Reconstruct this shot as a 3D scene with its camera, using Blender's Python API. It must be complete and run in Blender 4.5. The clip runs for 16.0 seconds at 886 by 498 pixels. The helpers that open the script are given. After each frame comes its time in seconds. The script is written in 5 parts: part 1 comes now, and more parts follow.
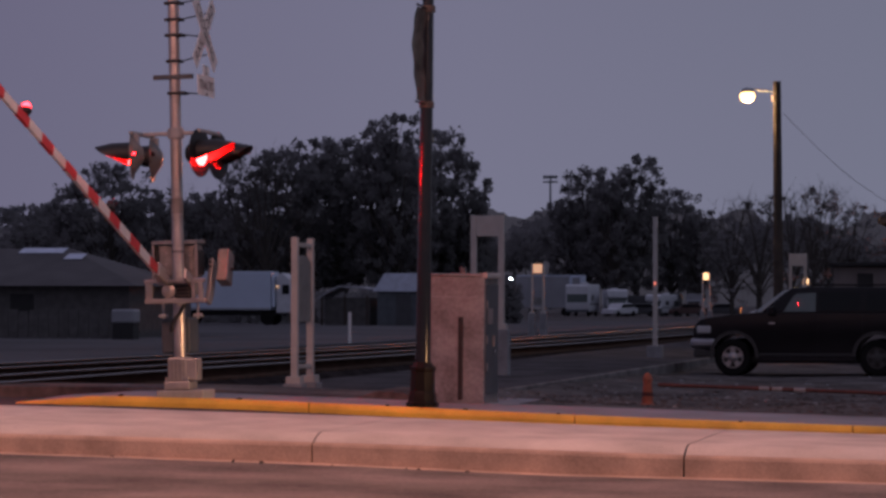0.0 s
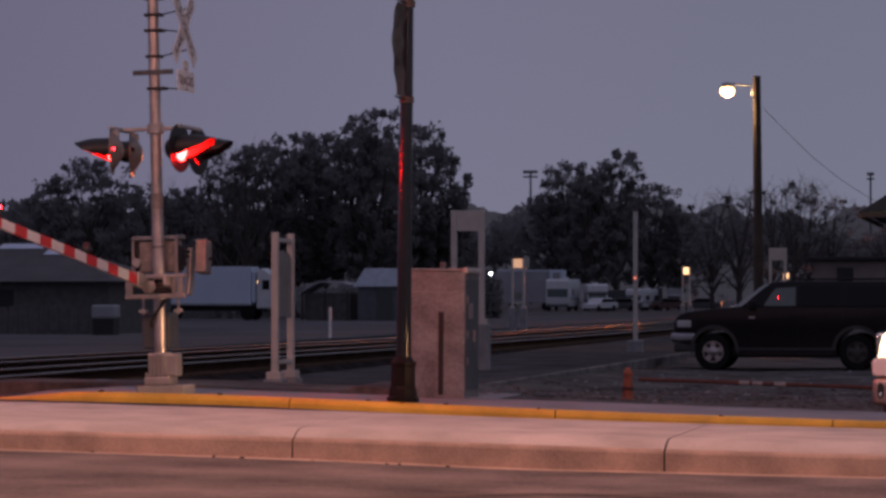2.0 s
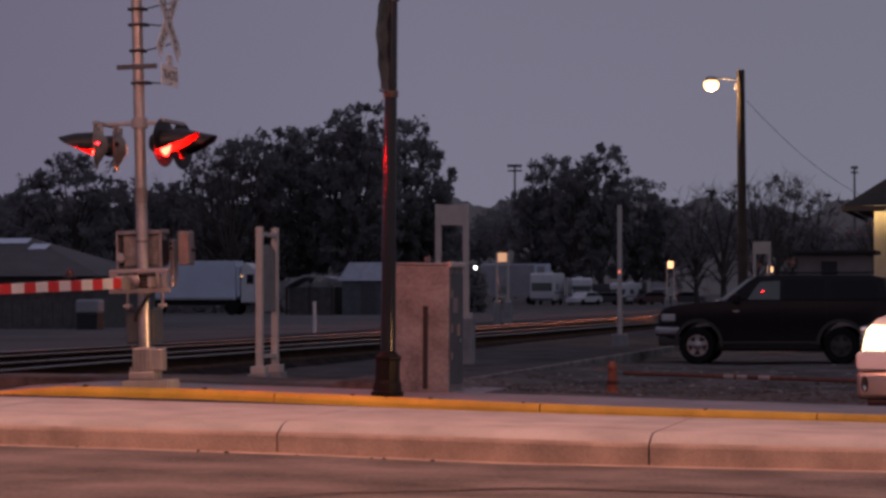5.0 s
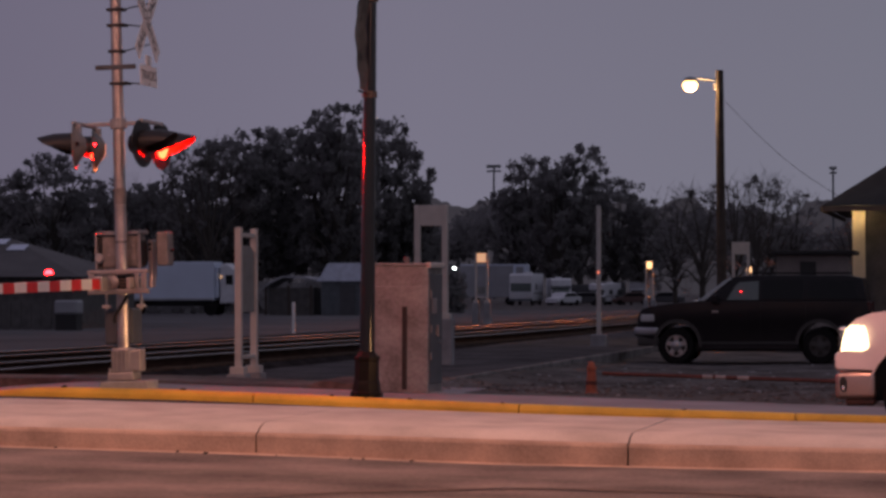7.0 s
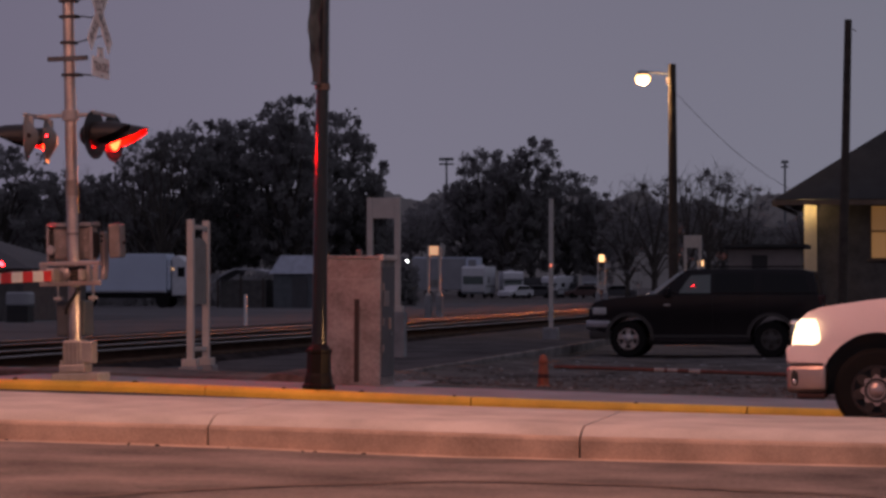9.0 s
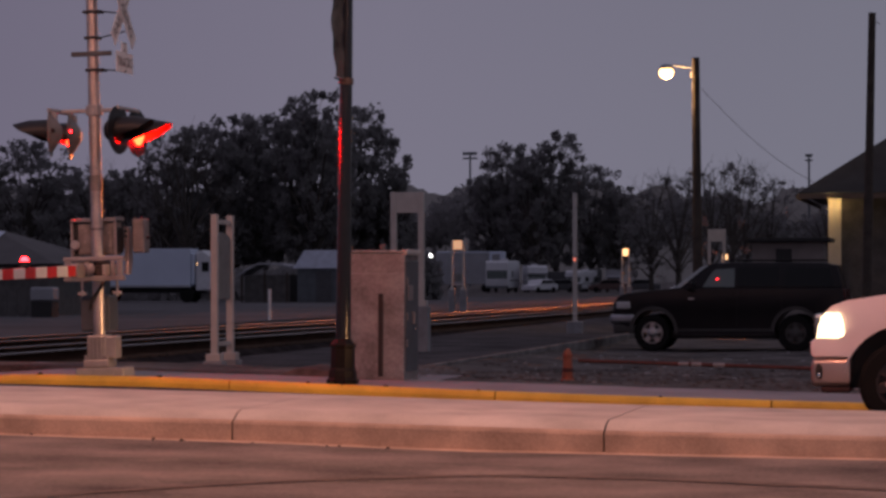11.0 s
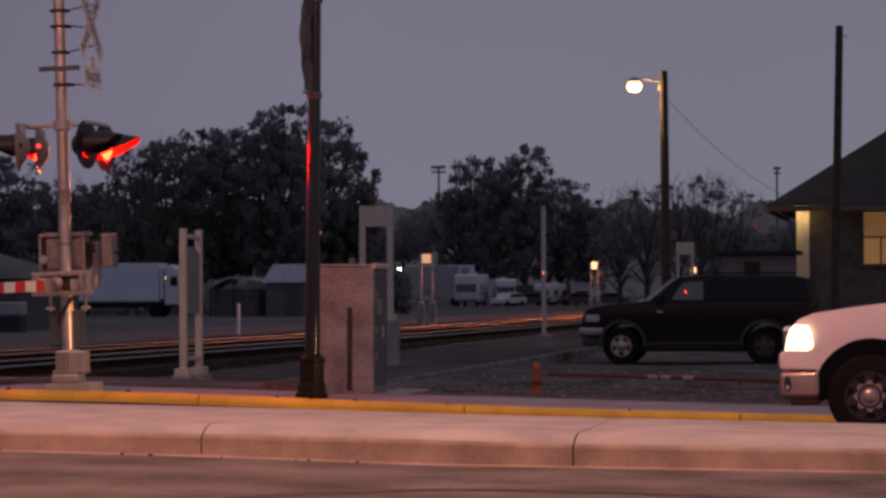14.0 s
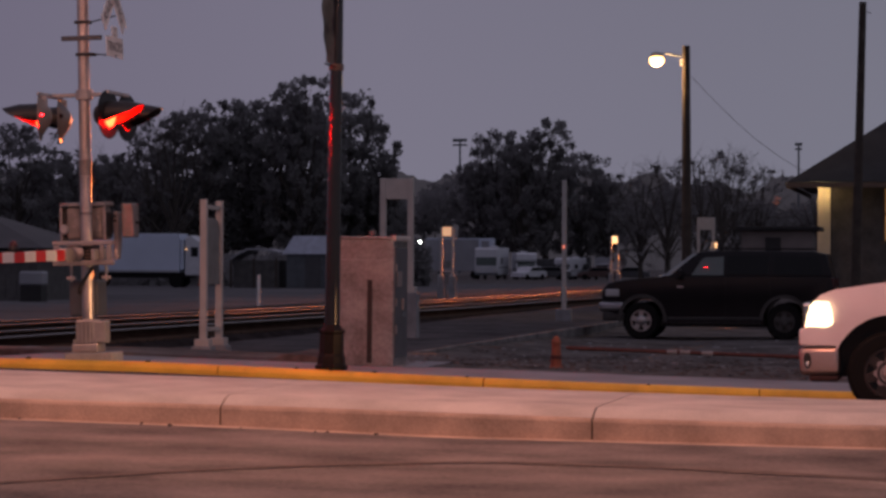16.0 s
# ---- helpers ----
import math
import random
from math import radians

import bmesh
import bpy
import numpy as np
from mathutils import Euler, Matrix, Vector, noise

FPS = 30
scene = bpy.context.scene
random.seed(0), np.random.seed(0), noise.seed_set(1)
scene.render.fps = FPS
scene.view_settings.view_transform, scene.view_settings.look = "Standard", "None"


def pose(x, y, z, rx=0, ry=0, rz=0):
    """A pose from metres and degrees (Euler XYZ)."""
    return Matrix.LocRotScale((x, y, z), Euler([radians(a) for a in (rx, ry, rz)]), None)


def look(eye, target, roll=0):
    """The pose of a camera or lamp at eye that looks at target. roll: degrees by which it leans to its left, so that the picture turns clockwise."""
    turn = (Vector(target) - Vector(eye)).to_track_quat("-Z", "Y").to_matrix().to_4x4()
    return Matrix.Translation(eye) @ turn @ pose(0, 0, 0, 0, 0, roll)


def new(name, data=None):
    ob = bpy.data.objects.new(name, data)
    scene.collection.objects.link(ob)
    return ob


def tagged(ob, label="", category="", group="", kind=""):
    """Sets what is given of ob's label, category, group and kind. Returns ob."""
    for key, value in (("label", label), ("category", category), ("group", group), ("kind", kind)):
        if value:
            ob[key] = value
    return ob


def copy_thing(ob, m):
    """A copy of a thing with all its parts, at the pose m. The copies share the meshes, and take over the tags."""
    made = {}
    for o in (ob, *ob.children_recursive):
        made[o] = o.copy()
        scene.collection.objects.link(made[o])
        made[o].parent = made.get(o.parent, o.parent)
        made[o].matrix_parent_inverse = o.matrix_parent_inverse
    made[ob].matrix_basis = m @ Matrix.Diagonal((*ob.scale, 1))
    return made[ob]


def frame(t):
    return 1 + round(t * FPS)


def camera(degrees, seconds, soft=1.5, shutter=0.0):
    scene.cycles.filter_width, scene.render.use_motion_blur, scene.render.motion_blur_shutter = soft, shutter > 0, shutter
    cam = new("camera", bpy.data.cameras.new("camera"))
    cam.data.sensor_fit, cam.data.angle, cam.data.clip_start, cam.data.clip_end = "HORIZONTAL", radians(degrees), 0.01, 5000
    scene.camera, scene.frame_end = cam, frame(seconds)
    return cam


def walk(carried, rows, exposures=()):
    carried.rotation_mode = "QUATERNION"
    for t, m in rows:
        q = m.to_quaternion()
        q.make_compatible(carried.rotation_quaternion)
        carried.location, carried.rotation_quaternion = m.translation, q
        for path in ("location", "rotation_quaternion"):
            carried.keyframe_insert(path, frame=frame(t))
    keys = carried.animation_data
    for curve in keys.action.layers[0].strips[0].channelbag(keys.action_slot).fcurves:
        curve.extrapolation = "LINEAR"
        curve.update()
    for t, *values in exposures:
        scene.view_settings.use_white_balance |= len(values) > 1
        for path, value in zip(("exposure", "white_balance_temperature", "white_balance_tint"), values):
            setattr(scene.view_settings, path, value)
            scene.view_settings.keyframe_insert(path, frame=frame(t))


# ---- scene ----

# ---------------------------------------------------------------- camera
cam = camera(18.55, 16.0, soft=3.0)
EYE = 1.58
ROWS = [  # seconds, yaw, pitch, roll: a camera on one spot, panning by hand
    (0.0, 12.791, 1.139, -0.085), (0.5, 12.394, 1.124, 0.052), (1.0, 11.804, 1.161, 0.155),
    (1.5, 11.723, 1.158, 0.129), (2.0, 12.376, 1.033, 0.021), (2.5, 12.69, 0.966, -0.076),
    (3.0, 12.703, 0.908, -0.035), (3.5, 12.551, 0.884, -0.003), (4.0, 12.383, 0.896, 0.076),
    (5.2, 11.98, 0.91, 0.1), (6.5, 11.679, 0.923, 0.133), (7.0, 11.606, 0.918, 0.133),
    (7.5, 11.105, 0.959, 0.167), (8.0, 10.495, 1.006, 0.014), (8.5, 10.392, 0.88, 0.068),
    (9.0, 10.6, 0.764, 0.0), (9.5, 10.868, 0.7, 0.086), (10.7, 11.1, 0.65, 0.11),
    (12.0, 11.111, 0.632, 0.132), (12.5, 10.91, 0.657, 0.137), (13.0, 10.702, 0.736, 0.13),
    (13.5, 10.517, 0.858, 0.307), (14.0, 10.447, 0.932, 0.285), (14.5, 10.572, 0.907, 0.21),
    (15.0, 10.594, 0.761, 0.187), (15.5, 10.698, 0.571, 0.045), (16.0, 10.875, 0.362, -0.23),
]
walk(cam, [(t, pose(0, 0, EYE, 90 + pitch, roll, yaw)) for t, yaw, pitch, roll in ROWS],
     [(0.0, 0.0, 5950, 10), (3.5, 0.0, 6200, 10), (8.0, 0.0, 6500, 10), (16.0, 0.0, 6500, 10)])

# ---------------------------------------------------------------- world and lamps
world = bpy.data.worlds.new("dusk_sky")
scene.world = world
world.use_nodes = True
wn, wl = world.node_tree.nodes, world.node_tree.links
wn.clear()
w_out = wn.new("ShaderNodeOutputWorld")
w_bg = wn.new("ShaderNodeBackground")
w_tex = wn.new("ShaderNodeTexCoord")
w_sep = wn.new("ShaderNodeSeparateXYZ")
w_ramp = wn.new("ShaderNodeValToRGB")
w_noise = wn.new("ShaderNodeTexNoise")
w_mix = wn.new("ShaderNodeMixRGB")
w_noise.inputs["Scale"].default_value = 3.0
wl.new(w_tex.outputs["Generated"], w_sep.inputs[0])
wl.new(w_sep.outputs["Z"], w_ramp.inputs[0])
wl.new(w_tex.outputs["Generated"], w_noise.inputs["Vector"])
w_ramp.color_ramp.elements[0].position = 0.0
w_ramp.color_ramp.elements[0].color = (0.137, 0.130, 0.174, 1)
w_ramp.color_ramp.elements[1].position = 0.75
w_ramp.color_ramp.elements[1].color = (0.170, 0.156, 0.216, 1)
e_low = w_ramp.color_ramp.elements.new(0.22)
e_low.color = (0.132, 0.122, 0.170, 1)
e_mid = w_ramp.color_ramp.elements.new(0.12)
e_mid.color = (0.125, 0.1165, 0.160, 1)
w_mix.blend_type = "MULTIPLY"
w_mix.inputs[0].default_value = 0.12
wl.new(w_ramp.outputs[0], w_mix.inputs[1])
wl.new(w_noise.outputs["Fac"], w_mix.inputs[2])
# the evening sky dims and turns violet away from the afterglow in the east
w_side = wn.new("ShaderNodeValToRGB")
w_range = wn.new("ShaderNodeMapRange")
w_range.inputs["From Min"].default_value, w_range.inputs["From Max"].default_value = -0.42, 0.0
wl.new(w_sep.outputs["X"], w_range.inputs["Value"])
wl.new(w_range.outputs[0], w_side.inputs[0])
w_side.color_ramp.elements[0].color = (0.80, 0.745, 0.80, 1)
w_side.color_ramp.elements[1].color = (0.985, 1.035, 0.975, 1)
w_side_mid = w_side.color_ramp.elements.new(0.5)
w_side_mid.color = (1.02, 1.01, 1.0, 1)
w_tone = wn.new("ShaderNodeMixRGB")
w_tone.blend_type = "MULTIPLY"
w_tone.inputs[0].default_value = 1.0
wl.new(w_mix.outputs[0], w_tone.inputs[1])
wl.new(w_side.outputs[0], w_tone.inputs[2])
wl.new(w_tone.outputs[0], w_bg.inputs[0])
w_bg.inputs[1].default_value = 1.5
wl.new(w_bg.outputs[0], w_out.inputs[0])


def lamp(name, kind, m, energy, color, size=0.3, cone=0.0, blend=0.5):
    d = bpy.data.lights.new(name, kind)
    d.energy, d.color = energy, color
    if kind == "SPOT":
        d.spot_size, d.spot_blend, d.shadow_soft_size = radians(cone), blend, size
    elif kind == "POINT":
        d.shadow_soft_size = size
    ob = new(name, d)
    ob.matrix_world = m
    return ob


SODIUM = (1.0, 0.40, 0.25)
# the street lamp on the camera's side of the road, over the median
lamp("street_light_near", "SPOT", look((-4.5, 21.3, 9.0), (-5.4, 25.2, 0.2)), 2100, SODIUM, 0.25, 124, 0.6)
lamp("street_light_east", "SPOT", look((6.0, 21.3, 9.0), (4.0, 25.2, 0.2)), 330, SODIUM, 0.25, 124, 0.6)
lamp("street_light_west", "SPOT", look((-15.0, 21.3, 9.0), (-13.0, 25.2, 0.2)), 1400, SODIUM, 0.25, 124, 0.6)


# ---------------------------------------------------------------- materials
def mat(name, color, rough=0.7, metal=0.0, vary=0.25, scale=3.0, fine=40.0, bump=0.15, tint=None, coat=0.0, random_amount=0.0, spec=0.5, coat_rough=0.03, coat_ior=1.5):
    m = bpy.data.materials.new(name)
    m.use_nodes = True
    nt = m.node_tree
    b = nt.nodes["Principled BSDF"]
    n, l = nt.nodes, nt.links
    tc = n.new("ShaderNodeTexCoord")
    n1, n2 = n.new("ShaderNodeTexNoise"), n.new("ShaderNodeTexNoise")
    n1.inputs["Scale"].default_value, n2.inputs["Scale"].default_value = scale, fine
    n1.inputs["Detail"].default_value = 6
    l.new(tc.outputs["Object"], n1.inputs["Vector"])
    l.new(tc.outputs["Object"], n2.inputs["Vector"])
    mul = n.new("ShaderNodeMath")
    mul.operation = "MULTIPLY_ADD"
    l.new(n2.outputs["Fac"], mul.inputs[0])
    mul.inputs[1].default_value = 0.45
    l.new(n1.outputs["Fac"], mul.inputs[2])
    ramp = n.new("ShaderNodeValToRGB")
    lo = tuple(c * (1 - vary) for c in color)
    hi = tuple(min(1, c * (1 + vary)) for c in (tint or color))
    ramp.color_ramp.elements[0].position, ramp.color_ramp.elements[1].position = 0.45, 0.95
    ramp.color_ramp.elements[0].color, ramp.color_ramp.elements[1].color = (*lo, 1), (*hi, 1)
    l.new(mul.outputs[0], ramp.inputs[0])
    out = ramp.outputs[0]
    if random_amount:
        info = n.new("ShaderNodeObjectInfo")
        hsv = n.new("ShaderNodeHueSaturation")
        mr = n.new("ShaderNodeMapRange")
        mr.inputs["To Min"].default_value, mr.inputs["To Max"].default_value = 1 - random_amount, 1 + random_amount
        l.new(info.outputs["Random"], mr.inputs["Value"])
        l.new(mr.outputs[0], hsv.inputs["Value"])
        l.new(out, hsv.inputs["Color"])
        out = hsv.outputs[0]
    l.new(out, b.inputs["Base Color"])
    b.inputs["Roughness"].default_value, b.inputs["Metallic"].default_value = rough, metal
    b.inputs["Coat Weight"].default_value, b.inputs["Coat Roughness"].default_value = coat, coat_rough
    b.inputs["Specular IOR Level"].default_value = spec
    b.inputs["Coat IOR"].default_value = coat_ior
    if bump:
        bp = n.new("ShaderNodeBump")
        bp.inputs["Strength"].default_value, bp.inputs["Distance"].default_value = bump, 0.02
        l.new(mul.outputs[0], bp.inputs["Height"])
        l.new(bp.outputs[0], b.inputs["Normal"])
    return m


def glow(name, color, strength, base=(0.8, 0.8, 0.8)):
    m = bpy.data.materials.new(name)
    m.use_nodes = True
    b = m.node_tree.nodes["Principled BSDF"]
    b.inputs["Base Color"].default_value = (*base, 1)
    b.inputs["Emission Color"].default_value = (*color, 1)
    b.inputs["Emission Strength"].default_value = strength
    return m


def leaf_material(name, lo, hi):
    m = bpy.data.materials.new(name)
    m.use_nodes = True
    n, l = m.node_tree.nodes, m.node_tree.links
    n.clear()
    out, mix = n.new("ShaderNodeOutputMaterial"), n.new("ShaderNodeMixShader")
    d, t = n.new("ShaderNodeBsdfDiffuse"), n.new("ShaderNodeBsdfTranslucent")
    tc, nz, ramp = n.new("ShaderNodeTexCoord"), n.new("ShaderNodeTexNoise"), n.new("ShaderNodeValToRGB")
    nz.inputs["Scale"].default_value = 0.5
    nz.inputs["Detail"].default_value = 5
    ramp.color_ramp.elements[0].position, ramp.color_ramp.elements[1].position = 0.35, 0.7
    ramp.color_ramp.elements[0].color, ramp.color_ramp.elements[1].color = (*lo, 1), (*hi, 1)
    l.new(tc.outputs["Object"], nz.inputs["Vector"])
    l.new(nz.outputs["Fac"], ramp.inputs[0])
    for s in (d, t):
        l.new(ramp.outputs[0], s.inputs["Color"])
    mix.inputs[0].default_value = 0.55
    l.new(d.outputs[0], mix.inputs[1])
    l.new(t.outputs[0], mix.inputs[2])
    l.new(mix.outputs[0], out.inputs[0])
    return m


CONCRETE = mat("median_concrete", (0.53, 0.475, 0.42), 0.9, spec=0.15, vary=0.24, scale=1.6, fine=60, bump=0.25, random_amount=0.04)
# stained; also browner than the slab, the face's dimmer warm light in its colour
KERB_CONCRETE = mat("stained_shaded_kerb_concrete", (0.46, 0.345, 0.265), 0.9, spec=0.15, vary=0.3, scale=2.2, fine=55, bump=0.3, random_amount=0.05)
KERB_YELLOW = mat("yellow_kerb_paint", (0.66, 0.40, 0.045), 0.65, vary=0.22, scale=2.5, fine=50, bump=0.25, random_amount=0.05)
SIDEWALK = mat("sidewalk_concrete", (0.25, 0.258, 0.28), 0.9, spec=0.1, vary=0.18, scale=1.3, fine=50, bump=0.25)
ROAD = mat("road_asphalt", (0.165, 0.140, 0.122), 0.9, spec=0.15, vary=0.62, scale=0.75, fine=24, bump=0.9)
LANE = mat("lane_asphalt", (0.07, 0.068, 0.066), 0.85, spec=0.06, vary=0.3, scale=0.7, fine=70, bump=0.5)
PLATFORM = mat("platform_asphalt", (0.082, 0.076, 0.077), 1.0, spec=0.0, vary=0.5, scale=0.8, fine=9, bump=0.6)
DIRT = mat("gravel_dirt", (0.092, 0.082, 0.079), 0.95, spec=0.06, vary=0.75, scale=0.9, fine=7, bump=0.8)
BALLAST = mat("track_ballast", (0.028, 0.024, 0.024), 1.0, spec=0.0, vary=0.5, scale=2.0, fine=18, bump=1.0)
RAIL = mat("rail_steel", (0.20, 0.17, 0.155), 0.23, metal=0.8, vary=0.2, scale=1.5, fine=20, bump=0.05)
RAIL_RUST = mat("rusty_rail_side", (0.032, 0.020, 0.016), 1.0, spec=0.0, vary=0.3, scale=1.5, fine=20, bump=0.1)
TIE = mat("wooden_tie", (0.06, 0.045, 0.035), 1.0, spec=0.0, vary=0.4, bump=0.5, random_amount=0.2)
ALU = mat("galvanised_steel", (0.32, 0.29, 0.285), 0.36, metal=0.35, vary=0.22, scale=4, fine=60, bump=0.08)
MAST_METAL = mat("mast_aluminium", (0.47, 0.42, 0.395), 0.40, metal=0.75, vary=0.35, scale=3, fine=40, bump=0.04)
ALU_DARK = mat("weathered_housing", (0.21, 0.19, 0.18), 0.5, metal=0.3, vary=0.35, scale=7, fine=40, bump=0.1)
ALU_DULL = mat("grey_painted_steel", (0.36, 0.36, 0.37), 0.55, metal=0.2, vary=0.2, scale=4, fine=50, bump=0.08)
CASE_GREY = mat("dark_grey_case", (0.075, 0.085, 0.095), 0.6, metal=0.1, vary=0.25)
STAINLESS = mat("brushed_cabinet_metal", (0.255, 0.24, 0.23), 0.36, metal=0.6, vary=0.5, scale=2.6, fine=22, bump=0.05, tint=(0.27, 0.265, 0.26))
DARK_SLOT = mat("black_rubber", (0.015, 0.014, 0.014), 0.7, vary=0.2)
BLACK_POST = mat("bronze_black_paint", (0.008, 0.006, 0.0055), 0.4, vary=0.3, scale=6, bump=0.0, spec=0.0, coat=1.0, coat_rough=0.22, coat_ior=1.6)
SIGNAL_BLACK = mat("signal_black", (0.009, 0.009, 0.010), 0.5, vary=0.3, bump=0.05)
SIGNAL_GREY = mat("signal_back_grey", (0.22, 0.21, 0.20), 0.5, metal=0.2, vary=0.2, bump=0.05)
WHITE_PAINT = mat("white_sign_face", (0.72, 0.70, 0.68), 0.5, vary=0.12, bump=0.03)
ARM_WHITE = mat("arm_white_sheeting", (0.70, 0.69, 0.66), 0.4, vary=0.1, bump=0.03)
ARM_RED = mat("arm_red_sheeting", (0.55, 0.025, 0.025), 0.4, vary=0.15, bump=0.03)
LETTER_BLACK = mat("letter_black", (0.015, 0.013, 0.012), 0.6, vary=0.2, bump=0.0)
FOUNDATION = mat("foundation_concrete", (0.27, 0.26, 0.26), 0.9, vary=0.2, scale=5, bump=0.4)
PIER = mat("pier_concrete", (0.22, 0.22, 0.23), 0.9, vary=0.25, scale=4, bump=0.4)
KIOSK = mat("kiosk_pale_paint", (0.46, 0.43, 0.40), 0.5, metal=0.15, vary=0.12, scale=4, bump=0.05)
KIOSK_PANEL = mat("kiosk_panel", (0.17, 0.17, 0.165), 0.5, vary=0.3, scale=5, bump=0.05)
POST_BASE = mat("matt_black_cast_iron", (0.010, 0.007, 0.006), 0.5, vary=0.3, scale=6, bump=0.1, spec=0.15)
VALANCE = mat("dark_red_valance", (0.035, 0.012, 0.011), 0.7, vary=0.2)
COLLAR = mat("dull_brown_collar", (0.12, 0.09, 0.075), 0.6, metal=0.3, vary=0.3)
PICKUP_ALLOY = mat("brown_dusted_alloy", (0.042, 0.033, 0.032), 0.45, metal=0.5, vary=0.2, bump=0.03)
BANNER = mat("banner_cloth", (0.05, 0.07, 0.075), 0.85, vary=0.5, scale=4, fine=14, bump=0.3, tint=(0.17, 0.18, 0.165))
POLE_WOOD = mat("creosoted_wood", (0.05, 0.038, 0.03), 0.9, vary=0.4, scale=5, fine=30, bump=0.6)
PICKUP_PAINT = mat("white_car_paint", (0.74, 0.63, 0.64), 0.24, vary=0.04, scale=2, bump=0.0, coat=0.6)
MUDDY_RIM = mat("muddy_alloy", (0.045, 0.042, 0.04), 0.7, vary=0.3, bump=0.05)
HUB_STEEL = mat("hub_steel", (0.42, 0.34, 0.33), 0.3, metal=0.7, vary=0.1, bump=0.0)
OLD_CHROME = mat("dull_old_chrome", (0.34, 0.34, 0.35), 0.3, metal=1.0, vary=0.2, bump=0.0)
SUV_PAINT = mat("black_car_paint", (0.011, 0.0095, 0.0112), 0.30, vary=0.2, scale=2, bump=0.0, coat=0.0, spec=0.18)
SUV_TRIM = mat("taupe_cladding", (0.034, 0.032, 0.030), 0.6, vary=0.15, bump=0.02)
PICKUP_CHROME = mat("pickup_chrome", (0.50, 0.38, 0.34), 0.38, metal=1.0, vary=0.06, bump=0.0)
CLEAR_LAMP = mat("clear_headlamp", (0.42, 0.42, 0.42), 0.25, vary=0.1, bump=0.0, coat=0.3)
CHROME = mat("chrome", (0.72, 0.70, 0.69), 0.16, metal=1.0, vary=0.06, bump=0.0)
ALLOY = mat("alloy_wheel", (0.52, 0.51, 0.51), 0.35, metal=0.7, vary=0.12, bump=0.02)
TYRE = mat("tyre_rubber", (0.006, 0.0055, 0.0055), 0.8, spec=0.2, vary=0.3, bump=0.3)
CARGLASS = mat("tinted_car_glass", (0.004, 0.005, 0.006), 0.3, vary=0.1, bump=0.0, spec=0.2)
# pale base colour carries the sky's reflection in the glass
WINDSCREEN = mat("sky_toned_windscreen", (0.27, 0.30, 0.31), 0.2, vary=0.1, bump=0.0, coat=0.5)
CABGLASS = mat("pale_cab_glass", (0.075, 0.095, 0.09), 0.2, vary=0.1, bump=0.0, coat=0.5)
ROOFING = mat("dark_shingle_roof", (0.022, 0.021, 0.021), 0.9, vary=0.4, scale=2, fine=20, bump=0.5)
BRICK = mat("dark_brick", (0.10, 0.086, 0.078), 0.9, vary=0.3, scale=3, fine=14, bump=0.6, random_amount=0.2)
CREAM = mat("cream_paint", (0.62, 0.52, 0.36), 0.7, vary=0.14, scale=3, bump=0.1)
FASCIA = mat("brown_fascia", (0.14, 0.09, 0.06), 0.7, vary=0.2, bump=0.1)
HOUSE_ROOF = mat("far_house_roof", (0.085, 0.077, 0.078), 0.9, vary=0.25, scale=0.8, bump=0.2)
METAL_ROOF = mat("pale_metal_roof", (0.54, 0.58, 0.68), 0.5, metal=0.3, vary=0.15, bump=0.05)
HOUSE_WALL = mat("far_house_wall", (0.085, 0.08, 0.078), 0.9, vary=0.3, bump=0.2)
SHED_BOARDS = mat("weathered_shed_boards", (0.18, 0.155, 0.145), 0.9, vary=0.25, scale=2, bump=0.2)
TRAILER_DIM = mat("dull_trailer_side", (0.25, 0.255, 0.275), 0.6, vary=0.2, scale=0.6, bump=0.03)
TRAILER = mat("trailer_white", (0.48, 0.54, 0.65), 0.5, vary=0.08, scale=0.6, bump=0.03)
VAN_WHITE = mat("van_white", (0.50, 0.51, 0.54), 0.45, vary=0.1, bump=0.02)
VAN_DARK = mat("far_dark_vehicle", (0.05, 0.05, 0.055), 0.5, vary=0.2, bump=0.02)
VAN_RED = mat("far_red_vehicle", (0.075, 0.04, 0.036), 0.5, vary=0.2, bump=0.02)
LEAF = leaf_material("dusk_foliage", (0.20, 0.195, 0.199), (0.25, 0.245, 0.243))
BARK = mat("bark", (0.055, 0.047, 0.04), 0.95, vary=0.35, scale=3, bump=0.5)
HYDRANT = mat("weathered_orange_paint", (0.22, 0.07, 0.038), 0.7, vary=0.3, scale=8, bump=0.2)
RUSTY = mat("rusty_bar", (0.07, 0.024, 0.02), 0.8, vary=0.4, scale=6, bump=0.2)
RED_ON = glow("red_lamp_lit", (1.0, 0.0014, 0.00033), 540.0, (0.5, 0.02, 0.02))
RED_SMALL = glow("red_arm_lamp_lit", (1.0, 0.010, 0.014), 34.0, (0.5, 0.02, 0.02))
RED_OFF = mat("red_lens_dark", (0.05, 0.004, 0.004), 0.25, vary=0.2, bump=0.0)
HEAD_ON = glow("headlamp_lit", (1.0, 0.74, 0.40), 3.6)
SODIUM_ON = glow("sodium_globe", (1.0, 0.52, 0.16), 7.0)
WARM_SIGN = glow("lit_header", (1.0, 0.46, 0.17), 0.62)
BRIGHT_SIGN = glow("bright_header", (1.0, 0.52, 0.20), 2.2)
AMBER_DOT = glow("amber_glow_dot", (1.0, 0.16, 0.05), 1.3)
WINDOW_ON = glow("lit_window", (1.0, 0.46, 0.14), 0.17, (0.4, 0.3, 0.2))
WHITE_ON = glow("small_white_lamp", (0.95, 1.0, 0.95), 12.0)


